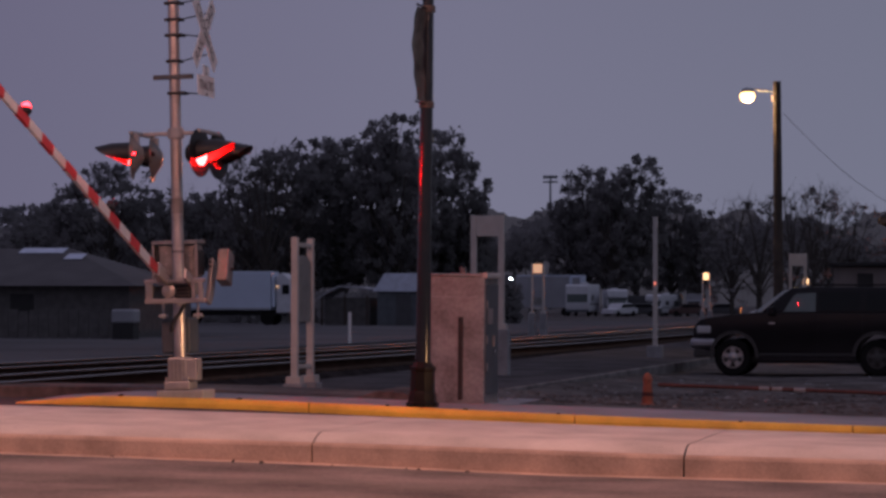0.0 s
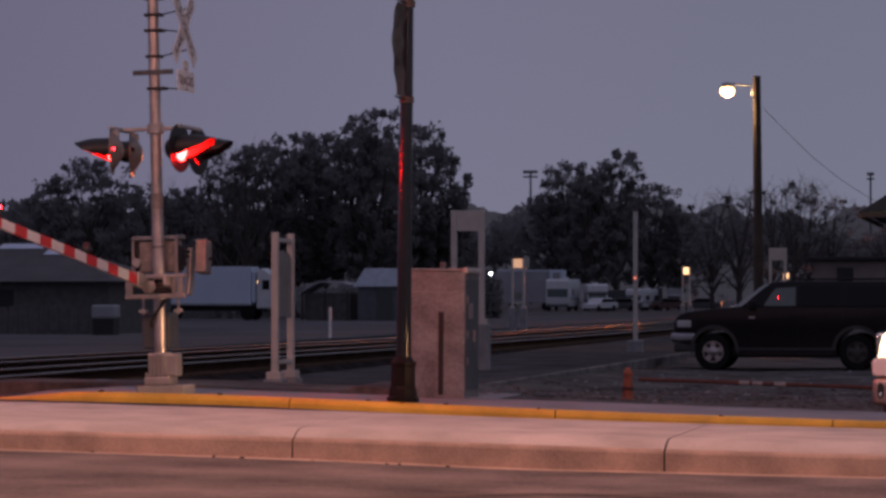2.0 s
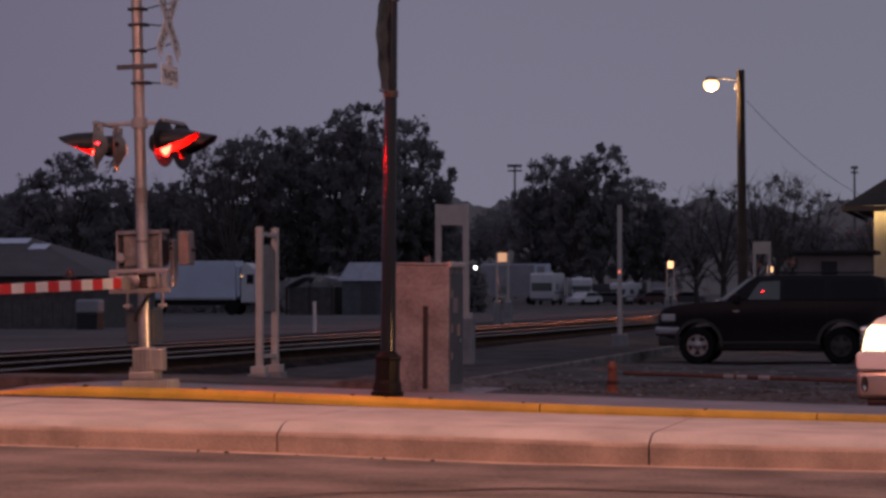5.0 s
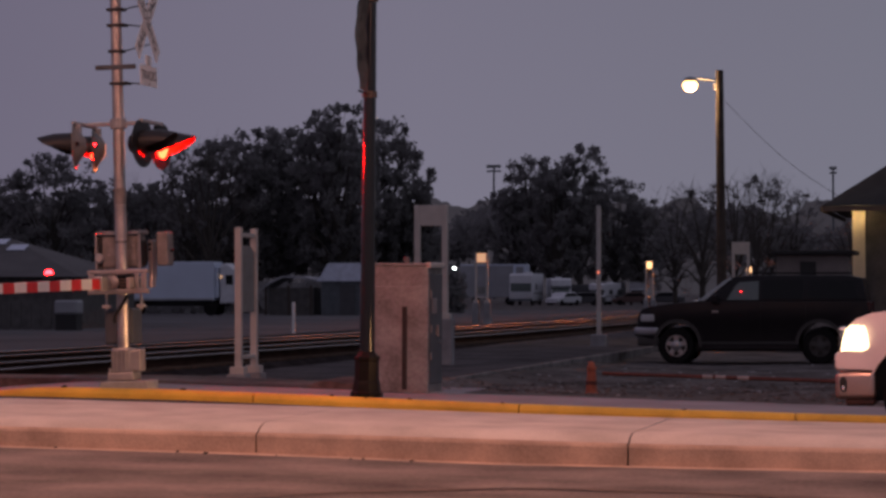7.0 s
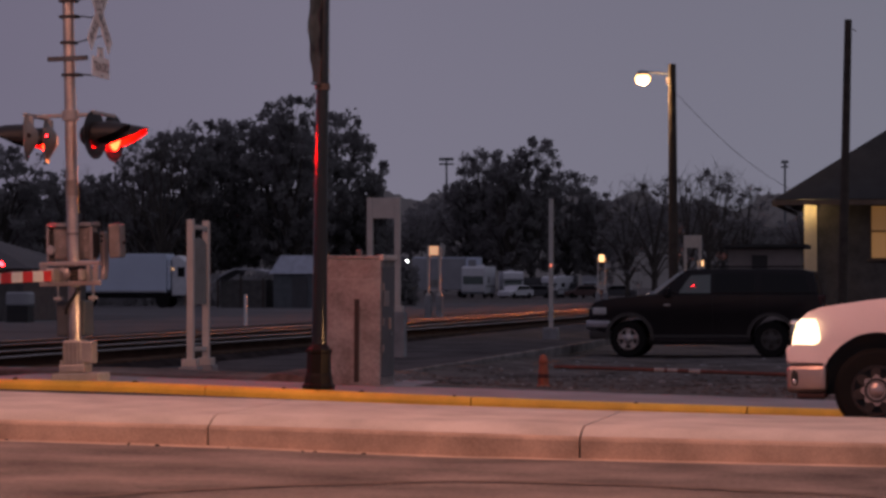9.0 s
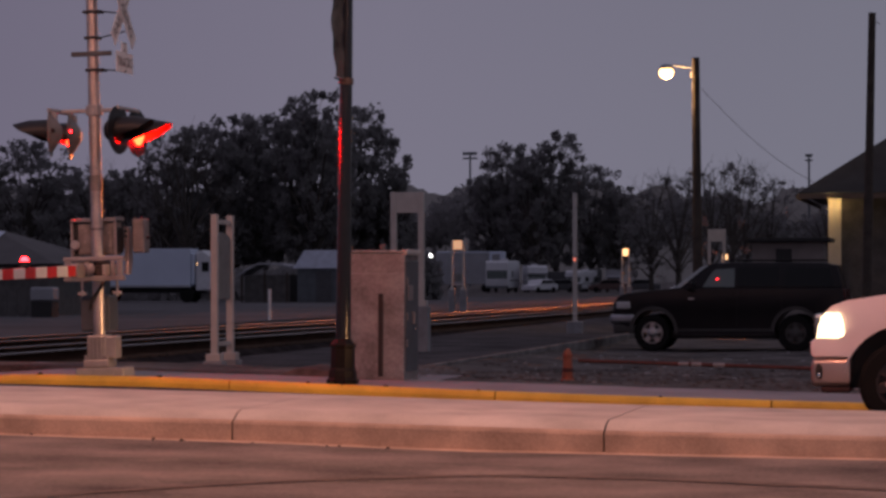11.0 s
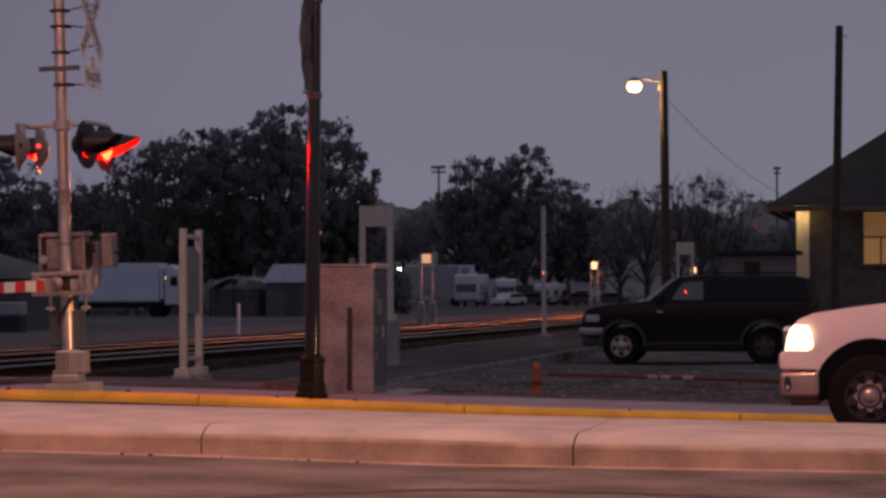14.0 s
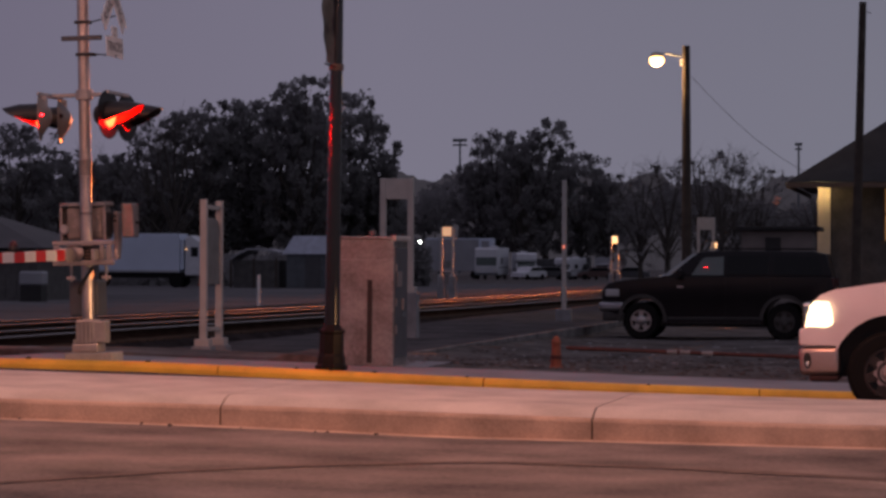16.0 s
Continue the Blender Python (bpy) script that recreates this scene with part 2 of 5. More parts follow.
# ---------------------------------------------------------------- mesh tools
def mesh_of(bm, name, material, smooth=False):
    me = bpy.data.meshes.new(name)
    bmesh.ops.recalc_face_normals(bm, faces=bm.faces)
    bm.to_mesh(me)
    bm.free()
    for mm in material if isinstance(material, (list, tuple)) else (material,):
        me.materials.append(mm)
    if smooth:
        for p in me.polygons:
            p.use_smooth = True
        me.set_sharp_from_angle(angle=math.radians(38))
    return me


def part(name, bm, material, parent=None, label="", smooth=False):
    ob = new(name, mesh_of(bm, name, material, smooth))
    ob.parent = parent
    if label:
        tagged(ob, label)
    return ob


def thing(name, m, label, category, group="", kind=""):
    ob = new(name)
    ob.empty_display_size = 0.2
    ob.matrix_world = m
    return tagged(ob, label, category, group, kind)


def move(bm, verts, m):
    bmesh.ops.transform(bm, matrix=m, verts=verts)


def box(x0, x1, y0, y1, z0, z1, bevel=0.0, bm=None, m=None, seg=2):
    bm = bm or bmesh.new()
    made = bmesh.ops.create_cube(bm, size=1.0)["verts"]
    move(bm, made, Matrix.Translation(((x0 + x1) / 2, (y0 + y1) / 2, (z0 + z1) / 2)) @ Matrix.Diagonal((x1 - x0, y1 - y0, z1 - z0, 1)))
    if bevel:
        es = list({e for v in made for e in v.link_edges})
        out = bmesh.ops.bevel(bm, geom=es, offset=bevel, segments=seg, affect="EDGES", profile=0.5)
        made = list({v for f in out["faces"] for v in f.verts} | {v for v in made if v.is_valid})
    if m is not None:
        move(bm, made, m)
    return bm


def rod(a, b, r0, r1=None, bm=None, seg=12):
    bm = bm or bmesh.new()
    a, b = Vector(a), Vector(b)
    d = b - a
    made = bmesh.ops.create_cone(bm, cap_ends=True, segments=seg, radius1=r0, radius2=r0 if r1 is None else r1, depth=d.length)["verts"]
    move(bm, made, Matrix.Translation((a + b) / 2) @ d.to_track_quat("Z", "Y").to_matrix().to_4x4())
    return bm


def turned(profile, bm=None, seg=20, m=None, cap=True):
    """A solid of revolution about z from (radius, z) pairs; cap closes its ends."""
    bm = bm or bmesh.new()
    rings = []
    for r, z in profile:
        rings.append([bm.verts.new((r * math.cos(a), r * math.sin(a), z)) for a in (2 * math.pi * i / seg for i in range(seg))])
    for a, b in zip(rings, rings[1:]):
        for i in range(seg):
            bm.faces.new((a[i], a[(i + 1) % seg], b[(i + 1) % seg], b[i]))
    if cap:
        bm.faces.new(rings[0][::-1])
        bm.faces.new(rings[-1])
    if m is not None:
        move(bm, [v for r in rings for v in r], m)
    return bm


def prism(points, a0, a1, axis="y", bm=None, bevel=0.0, seg=2):
    """A flat outline pushed from a0 to a1 along an axis: points are (x, z) for y, (y, z) for x, (x, y) for z."""
    bm = bm or bmesh.new()

    def at(p, a):
        return {"y": (p[0], a, p[1]), "x": (a, p[0], p[1]), "z": (p[0], p[1], a)}[axis]
    v0, v1 = [bm.verts.new(at(p, a0)) for p in points], [bm.verts.new(at(p, a1)) for p in points]
    f0, f1 = bm.faces.new(v0), bm.faces.new(v1[::-1])
    n = len(points)
    for i in range(n):
        bm.faces.new((v0[i], v1[i], v1[(i + 1) % n], v0[(i + 1) % n]))
    bmesh.ops.recalc_face_normals(bm, faces=bm.faces)
    if bevel:
        bmesh.ops.bevel(bm, geom=list({e for f in (f0, f1) for e in f.edges}), offset=bevel, segments=seg, affect="EDGES", profile=0.5, clamp_overlap=True)
    return bm


def strip(xs, ys, height, bm=None):
    """A sheet over a grid of x and y with height(x, y)."""
    bm = bm or bmesh.new()
    g = [[bm.verts.new((x, y, height(x, y))) for x in xs] for y in ys]
    for a, b in zip(g, g[1:]):
        for i in range(len(xs) - 1):
            bm.faces.new((a[i], a[i + 1], b[i + 1], b[i]))
    return bm


def steps(a, b, n):
    return [a + (b - a) * i / n for i in range(n + 1)]


# ---------------------------------------------------------------- ground and street
def along(x, *knots):
    """A height along the street, straight from knot to knot (x, z)."""
    if x <= knots[0][0]:
        return knots[0][1]
    for (xa, za), (xb, zb) in zip(knots, knots[1:]):
        if x <= xb:
            return za + (zb - za) * (x - xa) / (xb - xa)
    return knots[-1][1]


def rise(x):
    """The street climbs to the level crossing in the west."""
    return along(x, (-16, 0.30), (-12.0, 0.276), (-10.1, 0.245), (-8.3, 0.183), (-6.26, 0.108), (-4.4, 0.05), (-2.0, -0.008), (3, -0.11), (9, -0.2))


def gutter_rise(x):
    """The near road climbs less at first, then faster towards the crossing."""
    return along(x, (-20, 0.22), (-14, 0.18), (-9.2, 0.097), (-6.7, 0.048), (-4.8, -0.012), (-3.4, -0.028), (-0.7, -0.055), (4, -0.09), (20, -0.12))


def kerb_face_top(x):
    return along(x, (-20, 0.42), (-9.2, 0.282), (-6.4, 0.240), (-4.8, 0.205), (-3.4, 0.175), (-0.7, 0.142), (4, 0.10), (20, 0.06))


def slab_front(x):
    return along(x, (-20, 0.46), (-9.3, 0.362), (-6.45, 0.332), (-4.86, 0.290), (-3.42, 0.262), (-0.7, 0.228), (4, 0.18), (20, 0.12))


def slab_rear(x):
    return along(x, (-20, 0.55), (-10.4, 0.424), (-8.8, 0.388), (-7.2, 0.358), (-5.45, 0.308), (-3.84, 0.271), (-1.77, 0.232), (4, 0.13), (20, 0.03))


def ground_height(x, y):
    if y < 34.5:
        return -0.35
    bump = 0.04 * noise.noise(Vector((x * 0.35, y * 0.35, 0))) + (0.05 * noise.noise(Vector((x * 1.3, y * 0.9, 7))) if 37 < y < 60 and x > -8.4 else 0)
    west = min(1, max(0, (-7.2 - x) / 4.0))
    near = min(1, max(0, (44 - y) / 8.0))
    if x > -8.9 and y < 60:
        bump += 0.10 * min(1, max(0, 1 - (x + 8.5) / 0.8)) * min(1, max(0, (60 - y) / 4))
    # the parking ground sinks a little where the dark car stands
    bump -= 0.085 * min(1, max(0, (y - 46) / 10)) * min(1, max(0, (68 - y) / 3)) if x > -8.7 else 0
    return (0.02 + 0.10 * west + (0.10 + rise(x) * 0.8) * near + bump) if y < 160 else 0.1


xs = [-3000, -900, -400, -200, -120, -80, -55] + steps(-40, -9, 31) + steps(-8.75, 1, 48) + steps(2, 20, 18) + [30, 50, 90, 200, 500, 3000]
ys = [-3000, -400, -100, -30, 10, 30, 34.45, 34.55, 35.2] + steps(35.8, 60, 96) + steps(61, 70, 9) + [75, 80, 90, 100, 120, 150, 200, 300, 500, 1000, 4500]
ground = part("ground", strip(xs, ys, ground_height), DIRT)
tagged(ground, "dark gravel and dirt yard beside the tracks", "ground", kind="structure")


def road_z(x, y):
    return gutter_rise(x) - 0.004 * min(1, max(0, 24.7 - y) * 4) + 0.004 * min(1, max(0, 24.7 - y) * 2) * noise.noise(Vector((x * 0.2, y * 0.2, 3)))


road = part("road", strip(steps(-60, -16, 22) + steps(-15.5, 6, 43) + steps(8, 60, 26), steps(-40, 16, 28) + steps(16.5, 24.5, 16) + [24.7], road_z), ROAD)
tagged(road, "worn grey asphalt road before the median", "road", kind="structure")
lane = part("road_far_lane", strip(steps(-60, 60, 60), steps(28.2, 32.7, 4), lambda x, y: rise(x) + 0.002), LANE)
tagged(lane, "dark asphalt lane between median and yellow kerb", "road", kind="structure")

gutter = tagged(new("gutter"), "", "", kind="structure")
median = tagged(new("median"), "pale concrete median with a rounded kerb", "median", kind="structure")


def kerb_profile(x):
    top = kerb_face_top(x)
    return ((24.93, -0.4), (24.93, -0.2), (24.938, top - 0.035), (24.95, top - 0.012), (24.975, top), (25.0, top + 0.004), (25.0, -0.4))


def slab_profile(x):
    low, high, rear = kerb_face_top(x) + 0.006, slab_front(x), slab_rear(x)
    d = high - low
    return ((25.006, -0.4), (25.006, low), (25.06, low + 0.38 * d), (25.13, low + 0.68 * d), (25.21, low + 0.9 * d), (25.32, high), (26.4, high + (rear - high) * 0.35), (27.4, high + (rear - high) * 0.7), (28.33, rear), (28.4, rear - 0.02), (28.4, -0.4))


def median_piece(x0, x1, prof):
    bm = bmesh.new()
    n = 8
    rows = []
    for i in range(n + 1):
        x = x0 + (x1 - x0) * i / n
        rows.append([bm.verts.new((x, y, z)) for y, z in prof(x)])
    for a, b in zip(rows, rows[1:]):
        for j in range(len(rows[0]) - 1):
            bm.faces.new((a[j], b[j], b[j + 1], a[j + 1]))
    bm.faces.new(rows[0])
    bm.faces.new(rows[-1][::-1])
    return bm


for i in range(-4, 10):
    x0 = -6.94 + 3.56 * (i - 1)
    part("median_slab", median_piece(x0 + 0.009, x0 + 3.551, slab_profile), CONCRETE, median)
    part("kerb_stone", median_piece(x0 + 0.009, x0 + 3.551, kerb_profile), KERB_CONCRETE, median, "stained concrete kerb, its warm shade put into the brown")
joint_fill = part("joint_fill", strip(steps(-24, 30, 54), (25.02, 26.5, 28.3), lambda x, y: 0.06 + max(0, rise(x)) * 0.4), DARK_SLOT, median)
part("gutter_pan", strip(steps(-60, -16, 22) + steps(-15.5, 6, 43) + steps(8, 60, 26), (24.7, 24.82, 24.96), lambda x, y: gutter_rise(x) + (0.004 if y > 24.9 else 0.0)), KERB_CONCRETE, gutter)
tagged(gutter, "stained concrete gutter along the median kerb", "gutter")

pavement = tagged(new("pavement"), "grey concrete sidewalk behind the yellow kerb", "sidewalk", kind="structure")


def back_rise(x):
    """The even slope of the walk's rear edge."""
    return min(0.36, max(-0.25, 0.027 * (-1.2 - x)))


def sidewalk_z(x, y):
    """The walk tilts a little towards its kerb and runs down to the crossing at its west end."""
    if y > 34.65:
        return -0.2
    back = min(1, max(0, (y - 32.72) / 1.6))
    end = 0.10 * max(0, min(1, (-11.9 - x) / 1.1))
    return 0.118 + rise(x) + (back_rise(x) - rise(x)) * back - end


part("sidewalk_sheet", strip(steps(-13.0, -9, 20) + steps(-8, 40, 48), (32.72, 33.5, 34.3, 34.6, 34.7), sidewalk_z), SIDEWALK, pavement)
part("corner_pavement", strip(steps(-13.0, -6.9, 6), (34.55, 35.5, 36.6, 36.9), lambda x, y: (0.108 + back_rise(x)) if y < 36.7 else -0.1), SIDEWALK, pavement)
yellow_kerb = tagged(new("yellow_kerb"), "kerb with worn yellow paint along the sidewalk", "kerb", kind="structure")


def kerb_piece(x0, x1, end=False):
    bm = bmesh.new()
    prof = ((32.55, -0.4), (32.56, 0.06), (32.58, 0.10), (32.62, 0.122), (32.74, 0.124), (32.74, -0.4))
    rows = []
    for i in range(9):
        x = x0 + (x1 - x0) * i / 8
        drop = 0.10 * max(0, min(1, (-11.9 - x) / 1.1)) if end else 0
        rows.append([bm.verts.new((x, y, z + rise(x) - (drop if z > 0 else 0))) for y, z in prof])
    for a, b in zip(rows, rows[1:]):
        for j in range(len(prof) - 1):
            bm.faces.new((a[j], b[j], b[j + 1], a[j + 1]))
    bm.faces.new(rows[0])
    bm.faces.new(rows[-1][::-1])
    return bm


for i in range(10):
    x0 = -12.45 + 3.35 * i
    part("kerb_stone", kerb_piece(x0 + (-0.55 if i == 0 else 0.008), x0 + 3.342, i == 0), KERB_YELLOW, yellow_kerb)
seam = bmesh.new()
ribbon = []
for x in steps(-8.5, 3, 68):
    yc = 21.9 - (0.36 if x < -3.4 else 0.09) * (x + 3.4) ** 2 + 0.06 * noise.noise(Vector((x * 1.7, 0, 0)))
    w = 0.13 + 0.10 * noise.noise(Vector((x * 0.9, 5, 0)))
    ribbon.append([seam.verts.new((x, yc + s * w, road_z(x, yc) + 0.008)) for s in (-1, 1)])
for a, b in zip(ribbon, ribbon[1:]):
    seam.faces.new((a[0], b[0], b[1], a[1]))
tagged(part("tar_seam", seam, mat("tar_seam", (0.14, 0.112, 0.092), 0.85, spec=0.15, vary=0.3, scale=3)), "dark tar seam wandering along the road", "road", kind="structure")
crossing = part("crossing_surface", strip(steps(-30, -12.4, 18), steps(28.4, 36.5, 6), lambda x, y: rise(x) + 0.01), LANE)
tagged(crossing, "dark asphalt approach of the level crossing", "road", kind="structure")

platform = part("platform", box(-13.0, -8.72, 36.8, 170, -0.2, 0.2, 0.02), PLATFORM)
tagged(platform, "low dark asphalt platform path beside the tracks", "platform", kind="structure")
edging = part("platform_edging", box(-8.72, -8.62, 37.5, 170, -0.2, 0.206, 0.02), mat("worn_edging", (0.165, 0.155, 0.15), 0.9, spec=0.1, vary=0.5, scale=1.5, fine=8, bump=0.5))
tagged(edging, "thin concrete edging of the platform path", "edging", kind="structure")
far_yard = part("far_yard", strip((-160, -60, -40, -24), (20, 60, 90, 150, 215), lambda x, y: 0.16), mat("pale_gravel_yard", (0.105, 0.10, 0.103), 0.95, spec=0.06, vary=0.3, scale=0.12, fine=4, bump=0.5))
tagged(far_yard, "pale gravel yard beyond the tracks", "yard", kind="structure")


# ---------------------------------------------------------------- railway
def rail_top(y):
    pts = ((-200, 0.46), (42, 0.46), (80, 0.36), (140, 0.32), (900, 0.3))
    for (a, za), (b, zb) in zip(pts, pts[1:]):
        if y <= b:
            return za + (zb - za) * (y - a) / (b - a)
    return 0.3


def rail(x):
    prof = ((-0.07, -0.17), (-0.07, -0.155), (-0.012, -0.13), (-0.012, -0.058), (-0.036, -0.048), (-0.037, -0.024), (-0.037, -0.010), (-0.028, 0), (0.028, 0), (0.037, -0.010), (0.037, -0.024), (0.036, -0.048), (0.012, -0.058), (0.012, -0.13), (0.07, -0.155), (0.07, -0.17))
    bm = bmesh.new()
    rows = [[bm.verts.new((x + px, y, rail_top(y) + pz)) for px, pz in prof] for y in (-40, 20, 42, 60, 80, 110, 140, 220, 400, 700, 1000)]
    for a, b in zip(rows, rows[1:]):
        for j in range(len(prof)):
            bm.faces.new((a[j], b[j], b[(j + 1) % len(prof)], a[(j + 1) % len(prof)])).material_index = 1 if j in (5, 6, 7, 8, 9) else 0
    return bm


TIE_MESH = mesh_of(box(-1.3, 1.3, -0.11, 0.11, -0.155, 0.0, 0.01), "tie", TIE)


def lay_ties(xc, parent):
    y = 37.0
    while y < 130:
        ob = new("tie", TIE_MESH)
        ob.parent = parent
        ob.location = (xc + random.uniform(-0.03, 0.03), y + random.uniform(-0.02, 0.02), rail_top(y) - 0.165 + random.uniform(-0.008, 0.006))
        y += 0.56


for gauge_x in (-14.55, -17.95):
    track = thing("railway_track", Matrix(), "steel rails on wooden ties in dark ballast", "railway track", "the two tracks")
    part("rail", rail(gauge_x), (RAIL_RUST, RAIL), track)
    part("rail", rail(gauge_x - 1.435), (RAIL_RUST, RAIL), track)
    lay_ties(gauge_x - 0.72, track)
ballast_bed = part("ballast_bed", strip((-22.2, -21.0, -20.5, -13.9, -13.4, -12.9), (-40, 20, 36, 42, 60, 80, 110, 140, 220, 400, 700, 1000), lambda x, y: rail_top(y) - (0.20 if -20.6 < x < -13.8 else 0.42)), BALLAST)
tagged(ballast_bed, "dark crushed-stone ballast bed", "ballast", kind="structure")


# ---------------------------------------------------------------- crossing signal with its gate
MAST = Vector((-10.87, 32.86, 0.47))
signal = thing("crossing_signal", pose(*MAST, 0, -1.4, 0), "galvanised level crossing signal with lowering striped gate", "crossing signal")
part("foundation", box(-0.27, 0.36, -0.18, 0.30, -0.16, 0.004, 0.02), FOUNDATION, signal)
base_bm = box(-0.13, 0.13, -0.13, 0.13, 0.10, 0.42, 0.03)
box(-0.17, 0.17, -0.17, 0.17, 0.01, 0.11, 0.015, base_bm)
for sx in (-1, 1):
    for sy in (-1, 1):
        rod((0.14 * sx, 0.14 * sy, 0.05), (0.14 * sx, 0.14 * sy, 0.17), 0.018, bm=base_bm, seg=8)
for rib in (-0.105, -0.05, 0.005, 0.06):
    part("base_rib", box(rib - 0.011, rib + 0.011, -0.147, -0.131, 0.12, 0.40, 0.004), ALU, signal)
part("mast_base", base_bm, ALU, signal, "cast metal base with bolts")
part("junction_box", box(0.09, 0.26, -0.12, 0.10, 0.12, 0.40, 0.02), ALU, signal)
part("mast", rod((0, 0, 0.1), (0, 0, 5.6), 0.076, 0.070, seg=24), MAST_METAL, signal, smooth=True)
part("mast_cap", turned(((0.08, 5.58), (0.085, 5.62), (0.05, 5.68), (0.01, 5.70))), ALU, signal)
part("clamp", turned(((0.07, 2.24), (0.079, 2.24), (0.079, 2.44), (0.07, 2.44)), seg=24), ALU_DARK, signal)
# conduit curling down from the mechanism
cable = bmesh.new()
pts = [Vector((0.10 * math.cos(a), 0.10 * math.sin(a) - 0.02, 1.08 - 0.055 * i)) for i, a in enumerate(steps(-0.4, -2.9, 6))]
for a, b in zip(pts, pts[1:]):
    rod(a, b, 0.022, bm=cable, seg=8)
part("conduit", cable, DARK_SLOT, signal, "black flexible conduit")
# mechanism box behind the mast, with its open bracket frame
part("mechanism_case", box(-0.29, 0.09, 0.12, 0.52, 0.46, 0.92, 0.03), CASE_GREY, signal, "dark grey gate mechanism case")
part("mechanism_housing", box(-0.30, 0.185, 0.12, 0.44, 1.43, 1.855, 0.02), ALU_DARK, signal, "weathered tan gate mechanism housing")
part("housing_door", box(-0.27, 0.165, 0.105, 0.119, 1.46, 1.79, 0.006), ALU_DARK, signal)
# solid black blocks put in for the dark of the recesses
part("housing_recess", box(-0.352, -0.302, 0.12, 0.42, 1.46, 1.83, 0.01), DARK_SLOT, signal)
part("housing_recess", box(0.187, 0.212, 0.13, 0.42, 1.46, 1.78, 0.008), DARK_SLOT, signal)
part("housing_frame", box(-0.385, -0.354, 0.09, 0.42, 1.42, 1.86, 0.008), ALU, signal)
part("housing_frame", box(0.187, 0.222, 0.09, 0.122, 1.42, 1.86, 0.006), ALU, signal)
part("housing_roof", prism(((0.07, 1.857), (0.46, 1.857), (0.44, 1.915), (0.11, 1.90)), -0.385, 0.222, "x", bevel=0.008), ALU_DARK, signal)
for hx, hz in ((-0.19, 1.74), (-0.20, 1.60), (0.12, 1.71), (0.12, 1.55)):
    part("door_bolt", turned(((0.014, 0), (0.014, 0.012), (0.006, 0.016)), seg=8, m=pose(hx, 0.104, hz, 90)), ALU, signal)
part("gear_plate", turned(((0.062, 0), (0.066, 0.02), (0.045, 0.05)), m=pose(-0.325, 0.11, 1.56, 90)), ALU_DULL, signal)
for z0, z1 in ((1.355, 1.405), (1.10, 1.16)):
    part("bracket_rail", box(-0.375, 0.425, -0.25, -0.19, z0, z1, 0.01), ALU, signal)
for x, hw in ((-0.32, 0.045), (0.27, 0.026), (0.363, 0.03)):
    part("bracket_post", box(x - hw, x + hw, -0.245, -0.195, 1.162, 1.353, 0.008), ALU, signal)
# black block filling the open bracket, for its shaded interior
part("bracket_back", box(-0.02, 0.20, -0.15, 0.02, 1.165, 1.35, 0.02), DARK_SLOT, signal)
for z in (1.19, 1.235, 1.28, 1.325):
    part("spring_coil", box(0.02, 0.19, -0.165, -0.152, z, z + 0.018, 0.005), COLLAR, signal)
part("gear_hub", turned(((0.02, -0.05), (0.085, -0.04), (0.09, 0.03), (0.05, 0.05), (0.02, 0.055)), m=pose(-0.075, -0.17, 1.255, 90), seg=18), ALU, signal, "greasy gear hub")
part("hub_bolt", rod((-0.20, -0.20, 1.335), (0.0, -0.20, 1.338), 0.012, seg=8), CHROME, signal)
part("cable_clip", turned(((0.07, 1.74), (0.083, 1.74), (0.083, 1.775), (0.07, 1.775))), ALU_DARK, signal)
for sx in (-0.205, 0.255):
    part("hanger_bolt", rod((sx, -0.02, 0.90), (sx, -0.02, 1.10), 0.018, seg=8), ALU_DULL, signal)
    part("hanger_foot", box(sx - 0.05, sx + 0.05, -0.07, 0.03, 0.925, 0.965, 0.008), ALU_DULL, signal)
# bands and brackets up the mast
for z, x0, x1 in ((3.77, -0.08, 0.45), (4.18, -0.09, 0.10), (4.51, -0.10, 0.14), (4.71, -0.10, 0.12), (4.92, -0.10, 0.12)):
    part("band", box(x0, min(x1, 0.16), -0.085, 0.085, z - 0.018, z + 0.018, 0.008), SIGNAL_BLACK, signal)
for z, dz in ((3.78, -0.04), (4.18, 0.07), (4.52, -0.05), (4.71, 0.06), (4.92, 0.05)):
    part("sign_bracket", rod((0.1, 0, z), (0.44, 0, z + dz), 0.009, seg=8), SIGNAL_BLACK, signal)
part("cross_bar", box(-0.26, 0.27, -0.05, -0.09, 3.945, 4.005, 0.006), CASE_GREY, signal)


def lettering(text, size, m, parent, material=LETTER_BLACK):
    cu = bpy.data.curves.new("lettering", "FONT")
    cu.body, cu.size, cu.align_x, cu.align_y, cu.extrude = text, size, "CENTER", "CENTER", 0.001
    tmp = bpy.data.objects.new("lettering", cu)
    scene.collection.objects.link(tmp)
    me = bpy.data.meshes.new_from_object(tmp.evaluated_get(bpy.context.evaluated_depsgraph_get()))
    bpy.data.objects.remove(tmp)
    me.materials.clear()
    me.materials.append(material)
    ob = new("lettering", me)
    ob.parent = parent
    ob.matrix_local = m
    return ob


